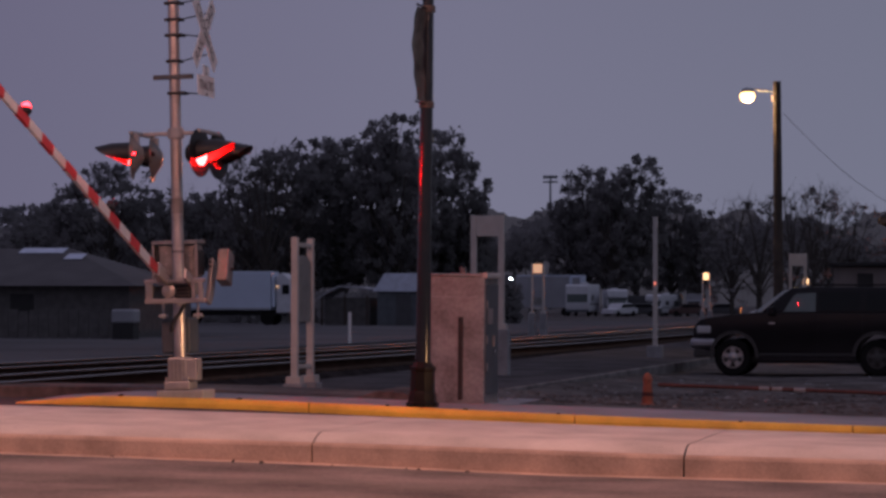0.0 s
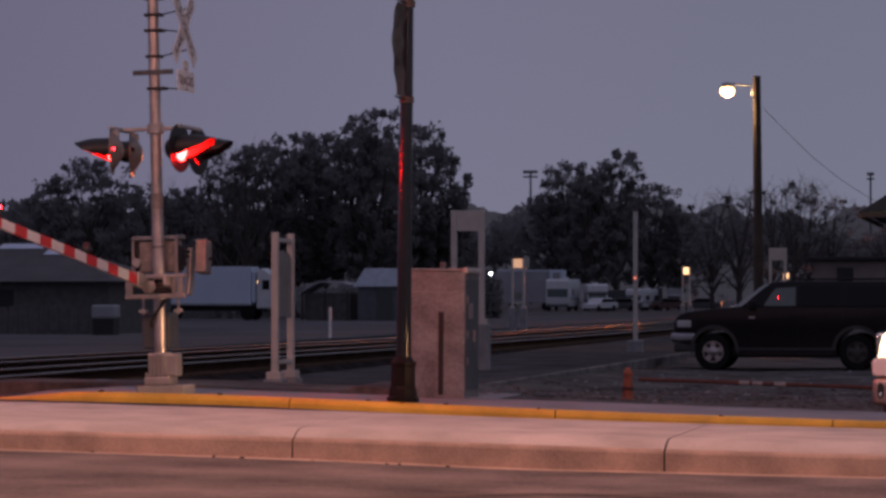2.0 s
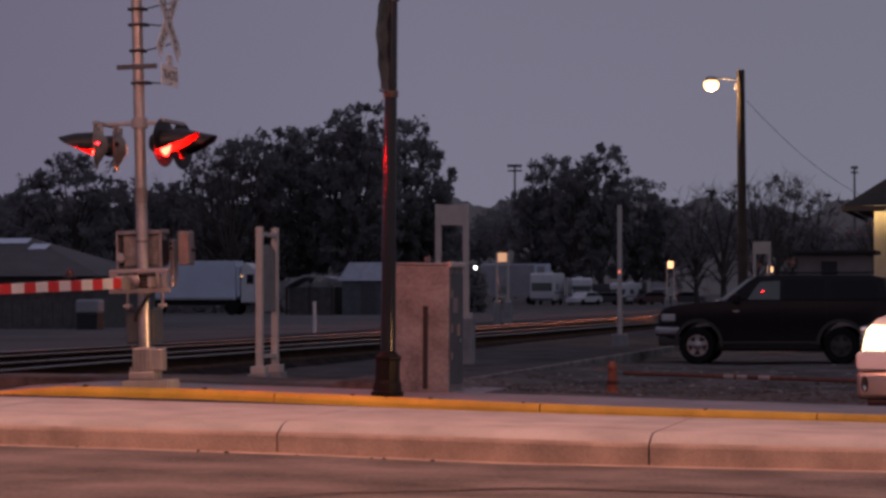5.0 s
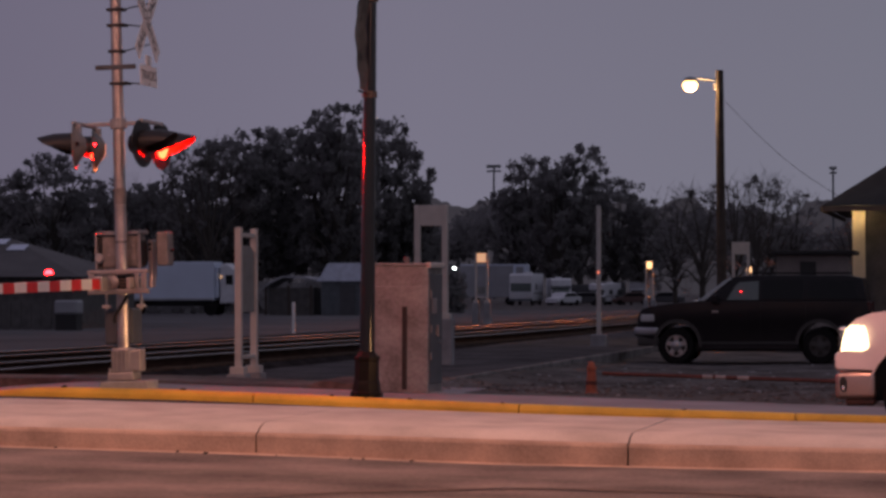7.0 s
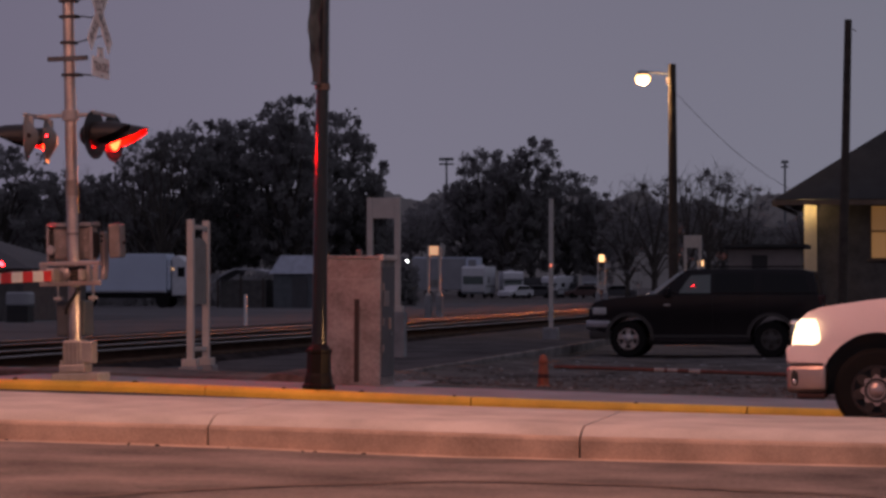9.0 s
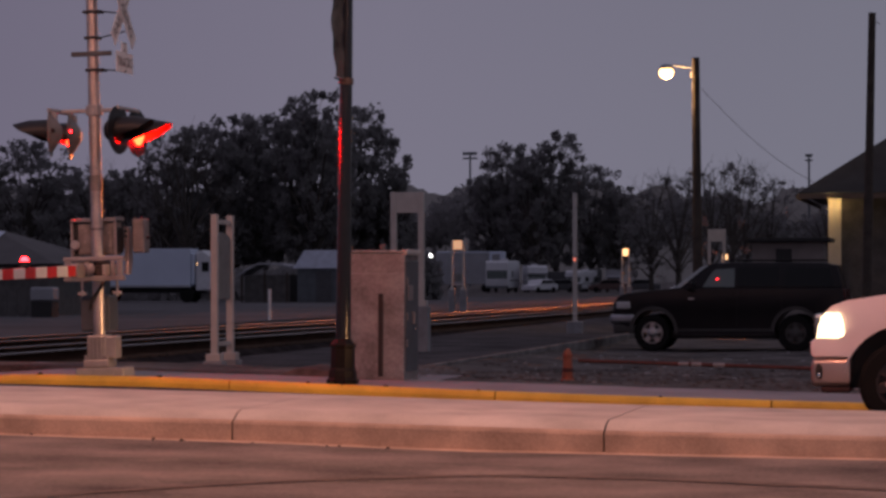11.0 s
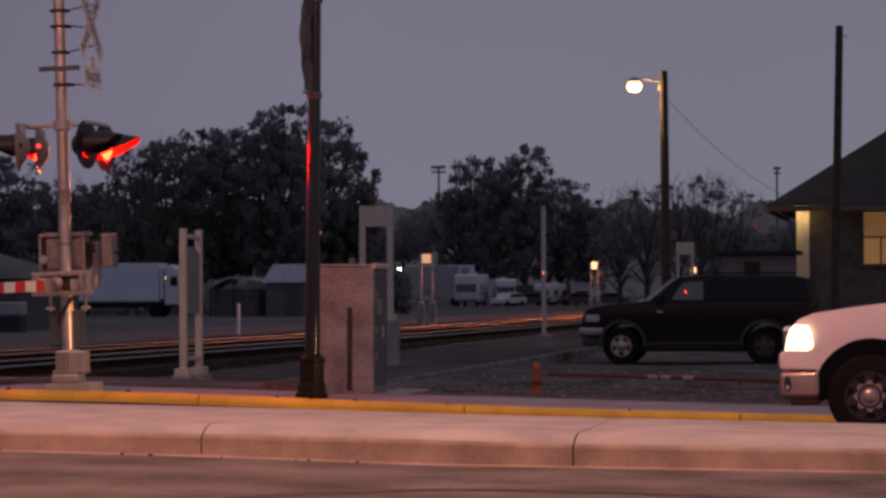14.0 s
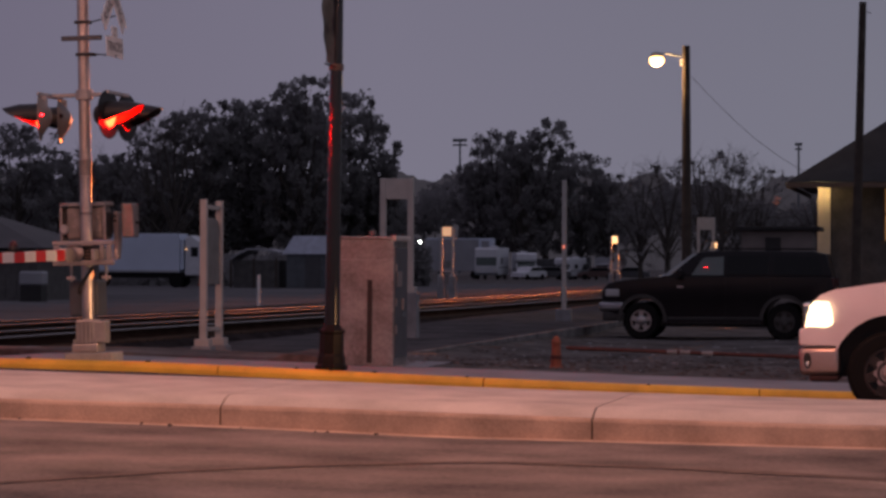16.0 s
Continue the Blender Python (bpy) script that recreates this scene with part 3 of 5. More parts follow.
FACE_EAST = Matrix(((0, 0, 1, 0), (1, 0, 0, 0), (0, 1, 0, 0), (0, 0, 0, 1)))
crossbuck_c = Vector((0.40, 0.02, 4.53))
blades = []
for k, (ang, word) in enumerate(((45, "RAIL  ROAD"), (-45, "CROSSING"))):
    off = 0.012 * k
    m = Matrix.Translation(crossbuck_c + Vector((off, 0, 0))) @ FACE_EAST @ pose(0, 0, 0, 0, 0, ang)
    bm = box(-0.58, 0.58, -0.114, 0.114, -0.004, 0.004, 0.003)
    move(bm, list(bm.verts), m)
    blade = part("crossbuck_blade", bm, WHITE_PAINT, signal, "white crossbuck board with black letters")
    lettering(word, 0.19, m @ Matrix.Translation((0, 0, 0.006)), blade)
plate_m = Matrix.Translation((0.41, 0.02, 3.85)) @ FACE_EAST
plate_bm = box(-0.34, 0.34, -0.13, 0.13, -0.004, 0.004, 0.003)
move(plate_bm, list(plate_bm.verts), plate_m)
plate = part("tracks_plate", plate_bm, WHITE_PAINT, signal, "white plate reading 2 TRACKS")
top_bm = box(-0.12, 0.12, 0.131, 0.26, -0.004, 0.004, 0.003)
move(top_bm, list(top_bm.verts), plate_m)
part("number_plate_top", top_bm, WHITE_PAINT, plate)
lettering("TRACKS", 0.17, plate_m @ Matrix.Translation((0, 0, 0.006)), plate)
lettering("2", 0.16, plate_m @ Matrix.Translation((0, 0.192, 0.006)), plate)

LAMPS = {"near": [], "far": []}


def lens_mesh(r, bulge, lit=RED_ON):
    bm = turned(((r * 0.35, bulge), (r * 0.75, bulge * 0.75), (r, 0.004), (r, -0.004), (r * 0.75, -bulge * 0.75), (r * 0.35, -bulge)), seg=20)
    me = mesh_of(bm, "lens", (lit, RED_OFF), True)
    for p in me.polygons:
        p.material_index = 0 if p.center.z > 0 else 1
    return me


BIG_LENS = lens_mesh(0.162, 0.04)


def flasher(x, y, z, side, yaw=0.0):
    """One lamp unit that looks along +x (side 1) or -x (side -1)."""
    turn = pose(0, 0, 0, 0, 90 * side, 0)          # local z becomes the lamp's axis
    at = pose(x, y, z, 0, 0, yaw)
    ring = bmesh.new()
    rings = []
    for r, zz in ((0.305, 0.0), (0.305, 0.008), (0.165, 0.012), (0.165, 0.0)):
        rings.append([ring.verts.new((r * math.cos(a), r * math.sin(a), zz)) for a in steps(0, 2 * math.pi, 32)[:-1]])
    for a, b in zip(rings, rings[1:] + rings[:1]):
        for i in range(32):
            ring.faces.new((a[i], a[(i + 1) % 32], b[(i + 1) % 32], b[i]))
    move(ring, list(ring.verts), at @ turn)
    board = part("background_disc", ring, SIGNAL_BLACK if side > 0 else SIGNAL_GREY, signal)
    drum = turned(((0.05, -0.135), (0.085, -0.128), (0.19, -0.055), (0.25, -0.012), (0.25, -0.002)) if side < 0 else ((0.05, -0.18), (0.10, -0.16), (0.150, -0.10), (0.172, -0.01), (0.172, 0.003)), seg=24, m=at @ turn)
    part("lamp_housing", drum, SIGNAL_BLACK if side > 0 else SIGNAL_GREY, board, smooth=True)
    hood = bmesh.new()
    n = 30
    rows = []
    for i in range(n + 1):
        deg = -42 + (257 if side > 0 else 248) * i / n
        a = radians(deg)
        high = max(0.0, math.sin(a))
        if deg < 0:
            length = 0.12 + 0.20 * (deg + 42) / 42
        elif deg > 180:
            length = 0.02 + 0.28 * (1 - (deg - 180) / 35)
        else:
            length = 0.31 + 0.17 * high ** 0.6
        rows.append([(0.166 * math.cos(a), 0.166 * math.sin(a), 0.006), (0.160 * math.cos(a), 0.160 * math.sin(a) - 0.0, length * 0.55), (0.150 * math.cos(a), 0.150 * math.sin(a) - 0.035 * high, length)])
    outer = [[hood.verts.new((side * p[2], p[0], p[1])) for p in r] for r in rows]
    inner = [[hood.verts.new((side * p[2], p[0] * 0.955, p[1] * 0.955)) for p in r] for r in rows]
    for i in range(n):
        for j in range(2):
            hood.faces.new((outer[i][j], outer[i + 1][j], outer[i + 1][j + 1], outer[i][j + 1]))
            hood.faces.new((inner[i][j], inner[i][j + 1], inner[i + 1][j + 1], inner[i + 1][j]))
        hood.faces.new((outer[i][2], outer[i + 1][2], inner[i + 1][2], inner[i][2]))
    for i in (0, n):
        for j in range(2):
            hood.faces.new((outer[i][j], outer[i][j + 1], inner[i][j + 1], inner[i][j]))
    move(hood, list(hood.verts), at)
    part("hood", hood, SIGNAL_BLACK, board, smooth=True)
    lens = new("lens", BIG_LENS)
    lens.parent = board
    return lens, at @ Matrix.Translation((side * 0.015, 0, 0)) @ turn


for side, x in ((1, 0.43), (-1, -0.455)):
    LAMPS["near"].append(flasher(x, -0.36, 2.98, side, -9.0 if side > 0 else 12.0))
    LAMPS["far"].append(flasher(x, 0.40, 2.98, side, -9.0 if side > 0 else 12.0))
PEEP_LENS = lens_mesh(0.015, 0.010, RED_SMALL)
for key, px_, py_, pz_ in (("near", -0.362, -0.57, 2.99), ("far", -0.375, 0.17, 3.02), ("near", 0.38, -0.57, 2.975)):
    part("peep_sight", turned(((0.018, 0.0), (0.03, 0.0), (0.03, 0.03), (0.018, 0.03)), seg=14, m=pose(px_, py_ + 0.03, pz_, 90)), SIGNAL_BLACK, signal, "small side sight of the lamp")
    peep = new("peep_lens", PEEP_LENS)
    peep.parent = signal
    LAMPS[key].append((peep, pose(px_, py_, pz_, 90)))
for side, x in ((1, 0.43), (-1, -0.455)):
    arm_bm = box(min(0, x), max(0, x), -0.03, 0.03, 3.235, 3.285, 0.012)
    box(x - 0.03, x + 0.03, -0.42, 0.46, 3.235, 3.285, 0.012, arm_bm)
    for yy in (-0.36, 0.40):
        box(x - 0.05 * side - 0.035, x - 0.05 * side + 0.035, yy - 0.035, yy + 0.035, 3.10, 3.24, 0.01, arm_bm)
    part("lamp_crossarm", arm_bm, ALU_DULL, signal)
part("lamp_collar", turned(((0.07, 3.19), (0.105, 3.20), (0.105, 3.32), (0.07, 3.33))), ALU_DULL, signal)

# the moving gate arm: along -y from its pivot
LENGTH = 7.8
arm_bm = bmesh.new()
h0, h1 = 0.068, 0.048
prism(((-0.75, -h0), (-0.75, h0), (-LENGTH, h1), (-LENGTH, -h1)), -0.02, 0.02, "x", arm_bm, 0.006)
gate_arm = part("gate_arm", arm_bm, ARM_WHITE, signal, "red and white striped gate arm")
s = 0.77
while s < LENGTH - 0.3:
    ha, hb = h0 + (h1 - h0) * s / LENGTH + 0.001, h0 + (h1 - h0) * (s + 0.36) / LENGTH + 0.001
    part("red_stripe", prism(((-s, -ha), (-s, ha), (-s - 0.36, hb), (-s - 0.36, -hb)), -0.0225, 0.0225, "x"), ARM_RED, gate_arm)
    s += 0.765
part("arm_clamp", box(-0.05, 0.05, -0.84, -0.58, -0.09, 0.09, 0.015), ALU, gate_arm)
part("support_channel", box(-0.03, 0.03, -0.58, 0.06, -0.06, 0.06, 0.01), ALU, gate_arm)
part("support_channel", box(0.30, 0.34, -0.65, 0.10, -0.07, 0.07, 0.01), ALU, gate_arm)
part("support_shaft", rod((-0.04, 0.0, 0), (0.36, 0.0, 0), 0.03), ALU_DULL, gate_arm)
part("counterweight", box(0.465, 0.615, 0.12, 0.38, 0.20, 0.635, 0.02), ALU_DARK, gate_arm, "stacked pale counterweight plates")
for z in (0.42, 0.48):
    part("arm_bolt", turned(((0.02, 0), (0.02, 0.014), (0.01, 0.02)), seg=8, m=pose(0.355, 0.20, z, 90)), DARK_SLOT, gate_arm)
part("counterweight_bolt", rod((0.617, 0.25, 0.39), (0.655, 0.25, 0.39), 0.018, seg=8), DARK_SLOT, gate_arm)
part("counterweight_arm", prism(((0.16, -0.07), (0.30, -0.07), (0.38, 0.10), (0.38, 0.535), (0.20, 0.535), (0.20, 0.10)), 0.325, 0.385, "x", bevel=0.012), ALU, gate_arm)
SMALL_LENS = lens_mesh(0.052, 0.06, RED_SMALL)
for dist, key in ((2.62, "far"), (5.45, "near")):
    holder = bmesh.new()
    box(-0.03, 0.03, -dist - 0.04, -dist + 0.04, 0.055, 0.075, 0.006, holder)
    turned(((0.02, 0.07), (0.06, 0.08), (0.066, 0.10), (0.060, 0.135), (0.056, 0.135), (0.056, 0.085)), holder, seg=16, m=pose(0, -dist, 0), cap=False)
    part("arm_lamp", holder, SIGNAL_BLACK, gate_arm)
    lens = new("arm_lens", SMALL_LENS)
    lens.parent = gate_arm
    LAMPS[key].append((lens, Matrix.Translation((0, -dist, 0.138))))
ARM_PIVOT = (-0.10, 0.20, 1.245)
ARM_ROWS = ((0.0, 20.1), (0.25, 18.8), (0.5, 17.3), (0.8, 14.9), (1.2, 11.6), (1.6, 9.5), (2.0, 7.3), (2.2, 6.2), (2.5, 4.4), (2.7, 3.5), (3.0, 2.1), (3.3, 0.3), (3.6, -1.1), (3.9, -1.1), (8.0, -1.1), (16.0, -1.1))


# ---------------------------------------------------------------- sidewalk furniture
banner_post = thing("banner_lamp_post", pose(-7.75, 32.98, 0.285, 0, 0.75, 0), "black lamp post with a hanging cloth banner", "lamp post")
foot = bmesh.new()
prof = ((0.205, 0.0), (0.205, 0.05), (0.18, 0.07), (0.17, 0.16), (0.155, 0.20), (0.15, 0.44), (0.165, 0.46), (0.165, 0.49), (0.13, 0.52), (0.10, 0.56))
turned(prof, foot, seg=8, m=pose(0, 0, 0, 0, 0, 22.5))
part("post_base", foot, POST_BASE, banner_post, "eight-sided cast base")
part("shaft", rod((0, 0, 0.5), (0, 0, 6.8), 0.096, 0.062, seg=24), BLACK_POST, banner_post, smooth=True)
for z in (3.77, 4.97):
    part("banner_collar", turned(((0.08, z - 0.04), (0.093, z - 0.04), (0.093, z + 0.04), (0.08, z + 0.04))), COLLAR, banner_post)
    part("banner_rod", rod((0, -0.05, z), (-0.02, -0.50, z + 0.01), 0.014), BLACK_POST, banner_post)
cloth = bmesh.new()
grid = []
for i in range(25):
    v = i / 24
    z = 3.80 + (4.95 - 3.80) * v
    row = []
    for j in range(9):
        u = j / 8
        belly = 0.085 * math.sin(math.pi * v ** 1.5) ** 0.8 * (0.4 + 0.6 * math.sin(math.pi * u * 0.8)) + 0.008 * math.sin(v * 19 + u * 3)
        row.append(cloth.verts.new((0.0 - belly - 0.01 * u, -0.09 - 0.42 * u, z)))
    grid.append(row)
for a, b in zip(grid, grid[1:]):
    for j in range(8):
        cloth.faces.new((a[j], a[j + 1], b[j + 1], b[j]))
bmesh.ops.solidify(cloth, geom=list(cloth.faces), thickness=0.006)
part("banner", cloth, BANNER, banner_post, "dark blue-green weathered cloth banner", smooth=True)

cabinet = thing("utility_cabinet", pose(-7.55, 34.6, 0.26, 0, 0.4, 0), "brushed metal utility cabinet with a dark vertical slot", "cabinet")
part("cabinet_body", box(-0.44, 0.335, -0.44, 0.44, 0.03, 1.66, 0.012), STAINLESS, cabinet)
part("plinth", box(-0.455, 0.35, -0.46, 0.46, -0.12, 0.03, 0.01), FOUNDATION, cabinet)
part("lid", box(-0.45, 0.35, -0.455, 0.45, 1.662, 1.70, 0.012), STAINLESS, cabinet)
part("front_slot", box(-0.012, 0.055, -0.448, -0.436, 0.07, 1.14, 0.003), DARK_SLOT, cabinet, "dark vertical slot")
part("rain_cap", box(0.30, 0.372, -0.455, 0.45, 1.64, 1.712, 0.014), KIOSK, cabinet, "pale rain cap over the side door")
part("lifting_lug", box(-0.03, 0.05, -0.3, -0.22, 1.70, 1.78, 0.015), CASE_GREY, cabinet)
part("front_seam", box(-0.435, 0.33, -0.4445, -0.438, 1.395, 1.403), ALU_DULL, cabinet)
part("side_door", box(0.336, 0.346, -0.39, 0.39, 0.14, 1.56, 0.004), CASE_GREY, cabinet, "grey side door")
for z in (0.45, 0.8, 1.25):
    part("hinge", box(0.346, 0.362, -0.37, -0.33, z, z + 0.1, 0.004), ALU, cabinet)
part("door_handle", box(0.346, 0.375, 0.02, 0.06, 0.75, 0.9, 0.006), ALU, cabinet)
part("padlock", box(0.372, 0.39, 0.01, 0.05, 0.66, 0.72, 0.006), CHROME, cabinet)
part("vent_plate", box(0.346, 0.356, -0.28, 0.0, 1.05, 1.25, 0.004), ALU, cabinet)
part("conduit_stub", box(-0.24, -0.10, -0.62, -0.48, -0.10, 0.02, 0.02), DARK_SLOT, cabinet)


def kiosk(x, y, z, top, gap, depth_dir, label, header=None, pier=0.9, panel=(0.55, 0.95), width=0.10, panel_mat=None):
    """Two posts on concrete piers with a header; depth_dir 'y' sets them one behind the other, 'x' side by side."""
    k = thing("platform_kiosk", pose(x, y, z), label, "sign frame", "platform sign frames")
    a, b = (0, gap) if depth_dir == "y" else (-gap / 2, gap / 2)

    def at(p0, p1, q0, q1, z0, z1, bevel=0.0):
        return box(p0, p1, q0, q1, z0, z1, bevel) if depth_dir == "x" else box(q0, q1, p0, p1, z0, z1, bevel)
    for c in (a, b):
        part("post", at(c - width / 2, c + width / 2, -width / 2, width / 2, pier, top, 0.01), KIOSK, k)
        part("pier", at(c - 0.15, c + 0.15, -0.15, 0.15, -0.1, pier - 0.08, 0.02), PIER, k)
        part("base_plate", at(c - 0.11, c + 0.11, -0.11, 0.11, pier - 0.078, pier + 0.03, 0.008), KIOSK, k)
    h = (top - pier)
    if header is not None:
        part("header", at(a + width / 2, b - width / 2, -0.045, 0.045, top - 0.19 * h, top - 0.005, 0.006), header, k, "lit header panel" if header in (WARM_SIGN, BRIGHT_SIGN) else "")
    else:
        part("top_bar", at(a + width / 2, b - width / 2, -0.03, 0.03, top - 0.14, top - 0.08, 0.006), KIOSK, k)
    part("lower_bar", at(a + width / 2, b - width / 2, -0.03, 0.03, pier + 0.14, pier + 0.20, 0.006), KIOSK, k)
    if panel:
        part("panel", at(a + width / 2 + 0.004, b - width / 2 - 0.004, -0.02, 0.02, pier + panel[0] * h, pier + panel[1] * h, 0.004), panel_mat or KIOSK_PANEL, k)
    return k


k1 = kiosk(-11.02, 38.65, 0.28, 2.27, 0.85, "y", "pale two-post sign frame on small concrete piers", pier=0.18, panel=(0.40, 0.80))
part("panel_top", prism([(0.425 + 0.37 * math.cos(a), 1.856 + 0.15 * math.sin(a)) for a in steps(0, math.pi, 12)], -0.018, 0.018, "x"), KIOSK_PANEL, k1)
kiosk(-10.68, 50.9, 0.2, 3.06, 0.54, "x", "pale two-post sign frame with a broad header", header=KIOSK, pier=0.95, panel=None, width=0.11)
kiosk(-8.6, 92.0, 0.15, 3.12, 0.50, "x", "pale two-post sign frame beside the track", header=KIOSK, pier=0.9, panel=None)
kiosk(-22.28, 116.9, 0.2, 3.10, 0.50, "x", "two-post sign frame with a warm glowing header", header=WARM_SIGN, pier=1.0, panel=(0.15, 0.30))
kiosk(-20.5, 161.1, 0.2, 3.20, 0.42, "x", "two-post sign frame with a warm glowing header", header=BRIGHT_SIGN, pier=1.0, panel=None)
kiosk(-20.76, 229.5, 0.2, 3.47, 0.52, "x", "distant sign frame with a warm glowing header", header=BRIGHT_SIGN, pier=1.0, panel=None)

thin_post = thing("steel_post", pose(-10.03, 68.6, 0.16), "slim pale steel post on a concrete block", "post")
part("shaft", box(-0.055, 0.055, -0.05, 0.05, 0.3, 3.62, 0.01), KIOSK, thin_post)
# small amber spot that glows of itself on the post's front
part("reflector", box(-0.022, 0.022, -0.062, -0.051, 1.89, 1.96, 0.004), AMBER_DOT, thin_post, "small glowing amber spot")
part("concrete_block", box(-0.19, 0.19, -0.19, 0.19, -0.1, 0.34, 0.03), PIER, thin_post)

bollard = thing("bollard", pose(-5.62, 37.7, 0.14), "weathered orange bollard beside a rusty barrier bar", "bollard")
part("bollard_body", turned(((0.10, -0.1), (0.10, 0.03), (0.082, 0.045), (0.072, 0.20), (0.060, 0.34), (0.070, 0.345), (0.070, 0.385), (0.055, 0.42), (0.035, 0.46), (0.015, 0.47)), seg=16), HYDRANT, bollard)
part("bollard_sleeve", turned(((0.076, 0.14), (0.080, 0.145), (0.079, 0.19), (0.074, 0.195)), seg=16), RUSTY, bollard)
barrier = thing("barrier_bar", pose(-5.5, 37.75, 0.42), "low rusty steel barrier bar", "barrier")
part("bar", rod((0.02, 0, 0.02), (7.5, 0.6, -0.22), 0.028, seg=10), RUSTY, barrier)
for wa, wb_ in ((1.42, 1.56), (1.60, 1.74), (1.90, 2.06)):
    part("bar_wrap", rod((wa, 0.08 * wa, 0.021 - 0.032 * wa), (wb_, 0.08 * wb_, 0.021 - 0.032 * wb_), 0.031, seg=10), PIER, barrier, "pale worn wrapping")
for bx in (3.6, 7.3):
    part("bar_leg", rod((bx, 0.08 * bx, 0.02 - 0.032 * bx), (bx, 0.08 * bx, -0.6), 0.025, seg=10), RUSTY, barrier)

# ---------------------------------------------------------------- vehicles
def arch(cx, cz, r, z_end, n=10):
    a0 = math.asin(max(-1, min(1, (z_end - cz) / r)))
    return [(cx + r * math.cos(a), cz + r * math.sin(a)) for a in steps(a0, math.pi - a0, n)]


def taper(bm, belt, amount, span):
    for v in bm.verts:
        if v.co.z > belt:
            v.co.y *= 1 - amount * min(1, (v.co.z - belt) / span)
    return bm


def nose(bm, length, amount, x_ref=0.0):
    """Round the front corners in plan."""
    for v in bm.verts:
        if v.co.x < x_ref + length:
            k = (x_ref + length - v.co.x) / length
            v.co.y *= 1 - amount * k * k
    return bm


def wheel(parent, x, y, z, r, rim_r, spokes, rim_mat, side, ring_mat=None):
    m = Matrix.Translation((x, y, z)) @ pose(0, 0, 0, 90 if side < 0 else -90)
    w = 0.24
    ty = turned(((rim_r, -w / 2 + 0.01), (r * 0.90, -w / 2), (r * 0.98, -w / 2 + 0.03), (r, -w / 4), (r, w / 4), (r * 0.98, w / 2 - 0.03), (r * 0.90, w / 2), (rim_r * 1.03, w / 2 - 0.008)), seg=36, m=m, cap=False)
    wh = part("wheel", turned(((rim_r, -0.1), (rim_r, 0.07), (rim_r * 0.93, 0.075), (rim_r * 0.90, 0.03)), seg=32, m=m), SIGNAL_BLACK, parent)
    part("tyre", ty, TYRE, wh, smooth=True)
    rim = turned(((rim_r * 0.90, 0.075), (rim_r * 0.92, 0.10), (rim_r * 1.02, 0.10), (rim_r * 1.03, 0.07)), seg=32, m=m, cap=False)
    part("rim_lip", rim, rim_mat, wh, smooth=True)
    sp = bmesh.new()
    for i in range(spokes):
        a = 360 * i / spokes
        prism(((-0.06, 0.02), (0.06, 0.02), (0.05, rim_r * 0.96), (-0.05, rim_r * 0.96)), 0.055, 0.092, "z", sp, 0.006)
        sp.verts.ensure_lookup_table()
        n = len(sp.verts) // (i + 1)
        move(sp, [sp.verts[j] for j in range(n * i, len(sp.verts))], pose(0, 0, 0, 0, 0, a))
    turned(((0.10, 0.05), (0.105, 0.10), (0.085, 0.115), (0.04, 0.125), (0.01, 0.126)), sp, seg=20)
    move(sp, list(sp.verts), m)
    part("spokes", sp, rim_mat, wh)
    if ring_mat:
        star = prism([((0.152 + 0.018 * math.cos(8 * a)) * math.cos(a), (0.152 + 0.018 * math.cos(8 * a)) * math.sin(a)) for a in steps(0, 2 * math.pi, 64)[:-1]], 0.094, 0.116, "z")
        move(star, list(star.verts), m)
        part("hub_star", star, ring_mat, wh, "bright eight-lobed hub cover")
        part("hub_groove", turned(((0.10, 0.1165), (0.102, 0.121), (0.128, 0.121), (0.13, 0.1165)), seg=28, m=m, cap=False), rim_mat, wh, smooth=True)
        part("hub_cap", turned(((0.075, 0.117), (0.07, 0.135), (0.045, 0.148), (0.01, 0.152)), seg=20, m=m), ring_mat, wh, "bright hub cap", smooth=True)
    return wh


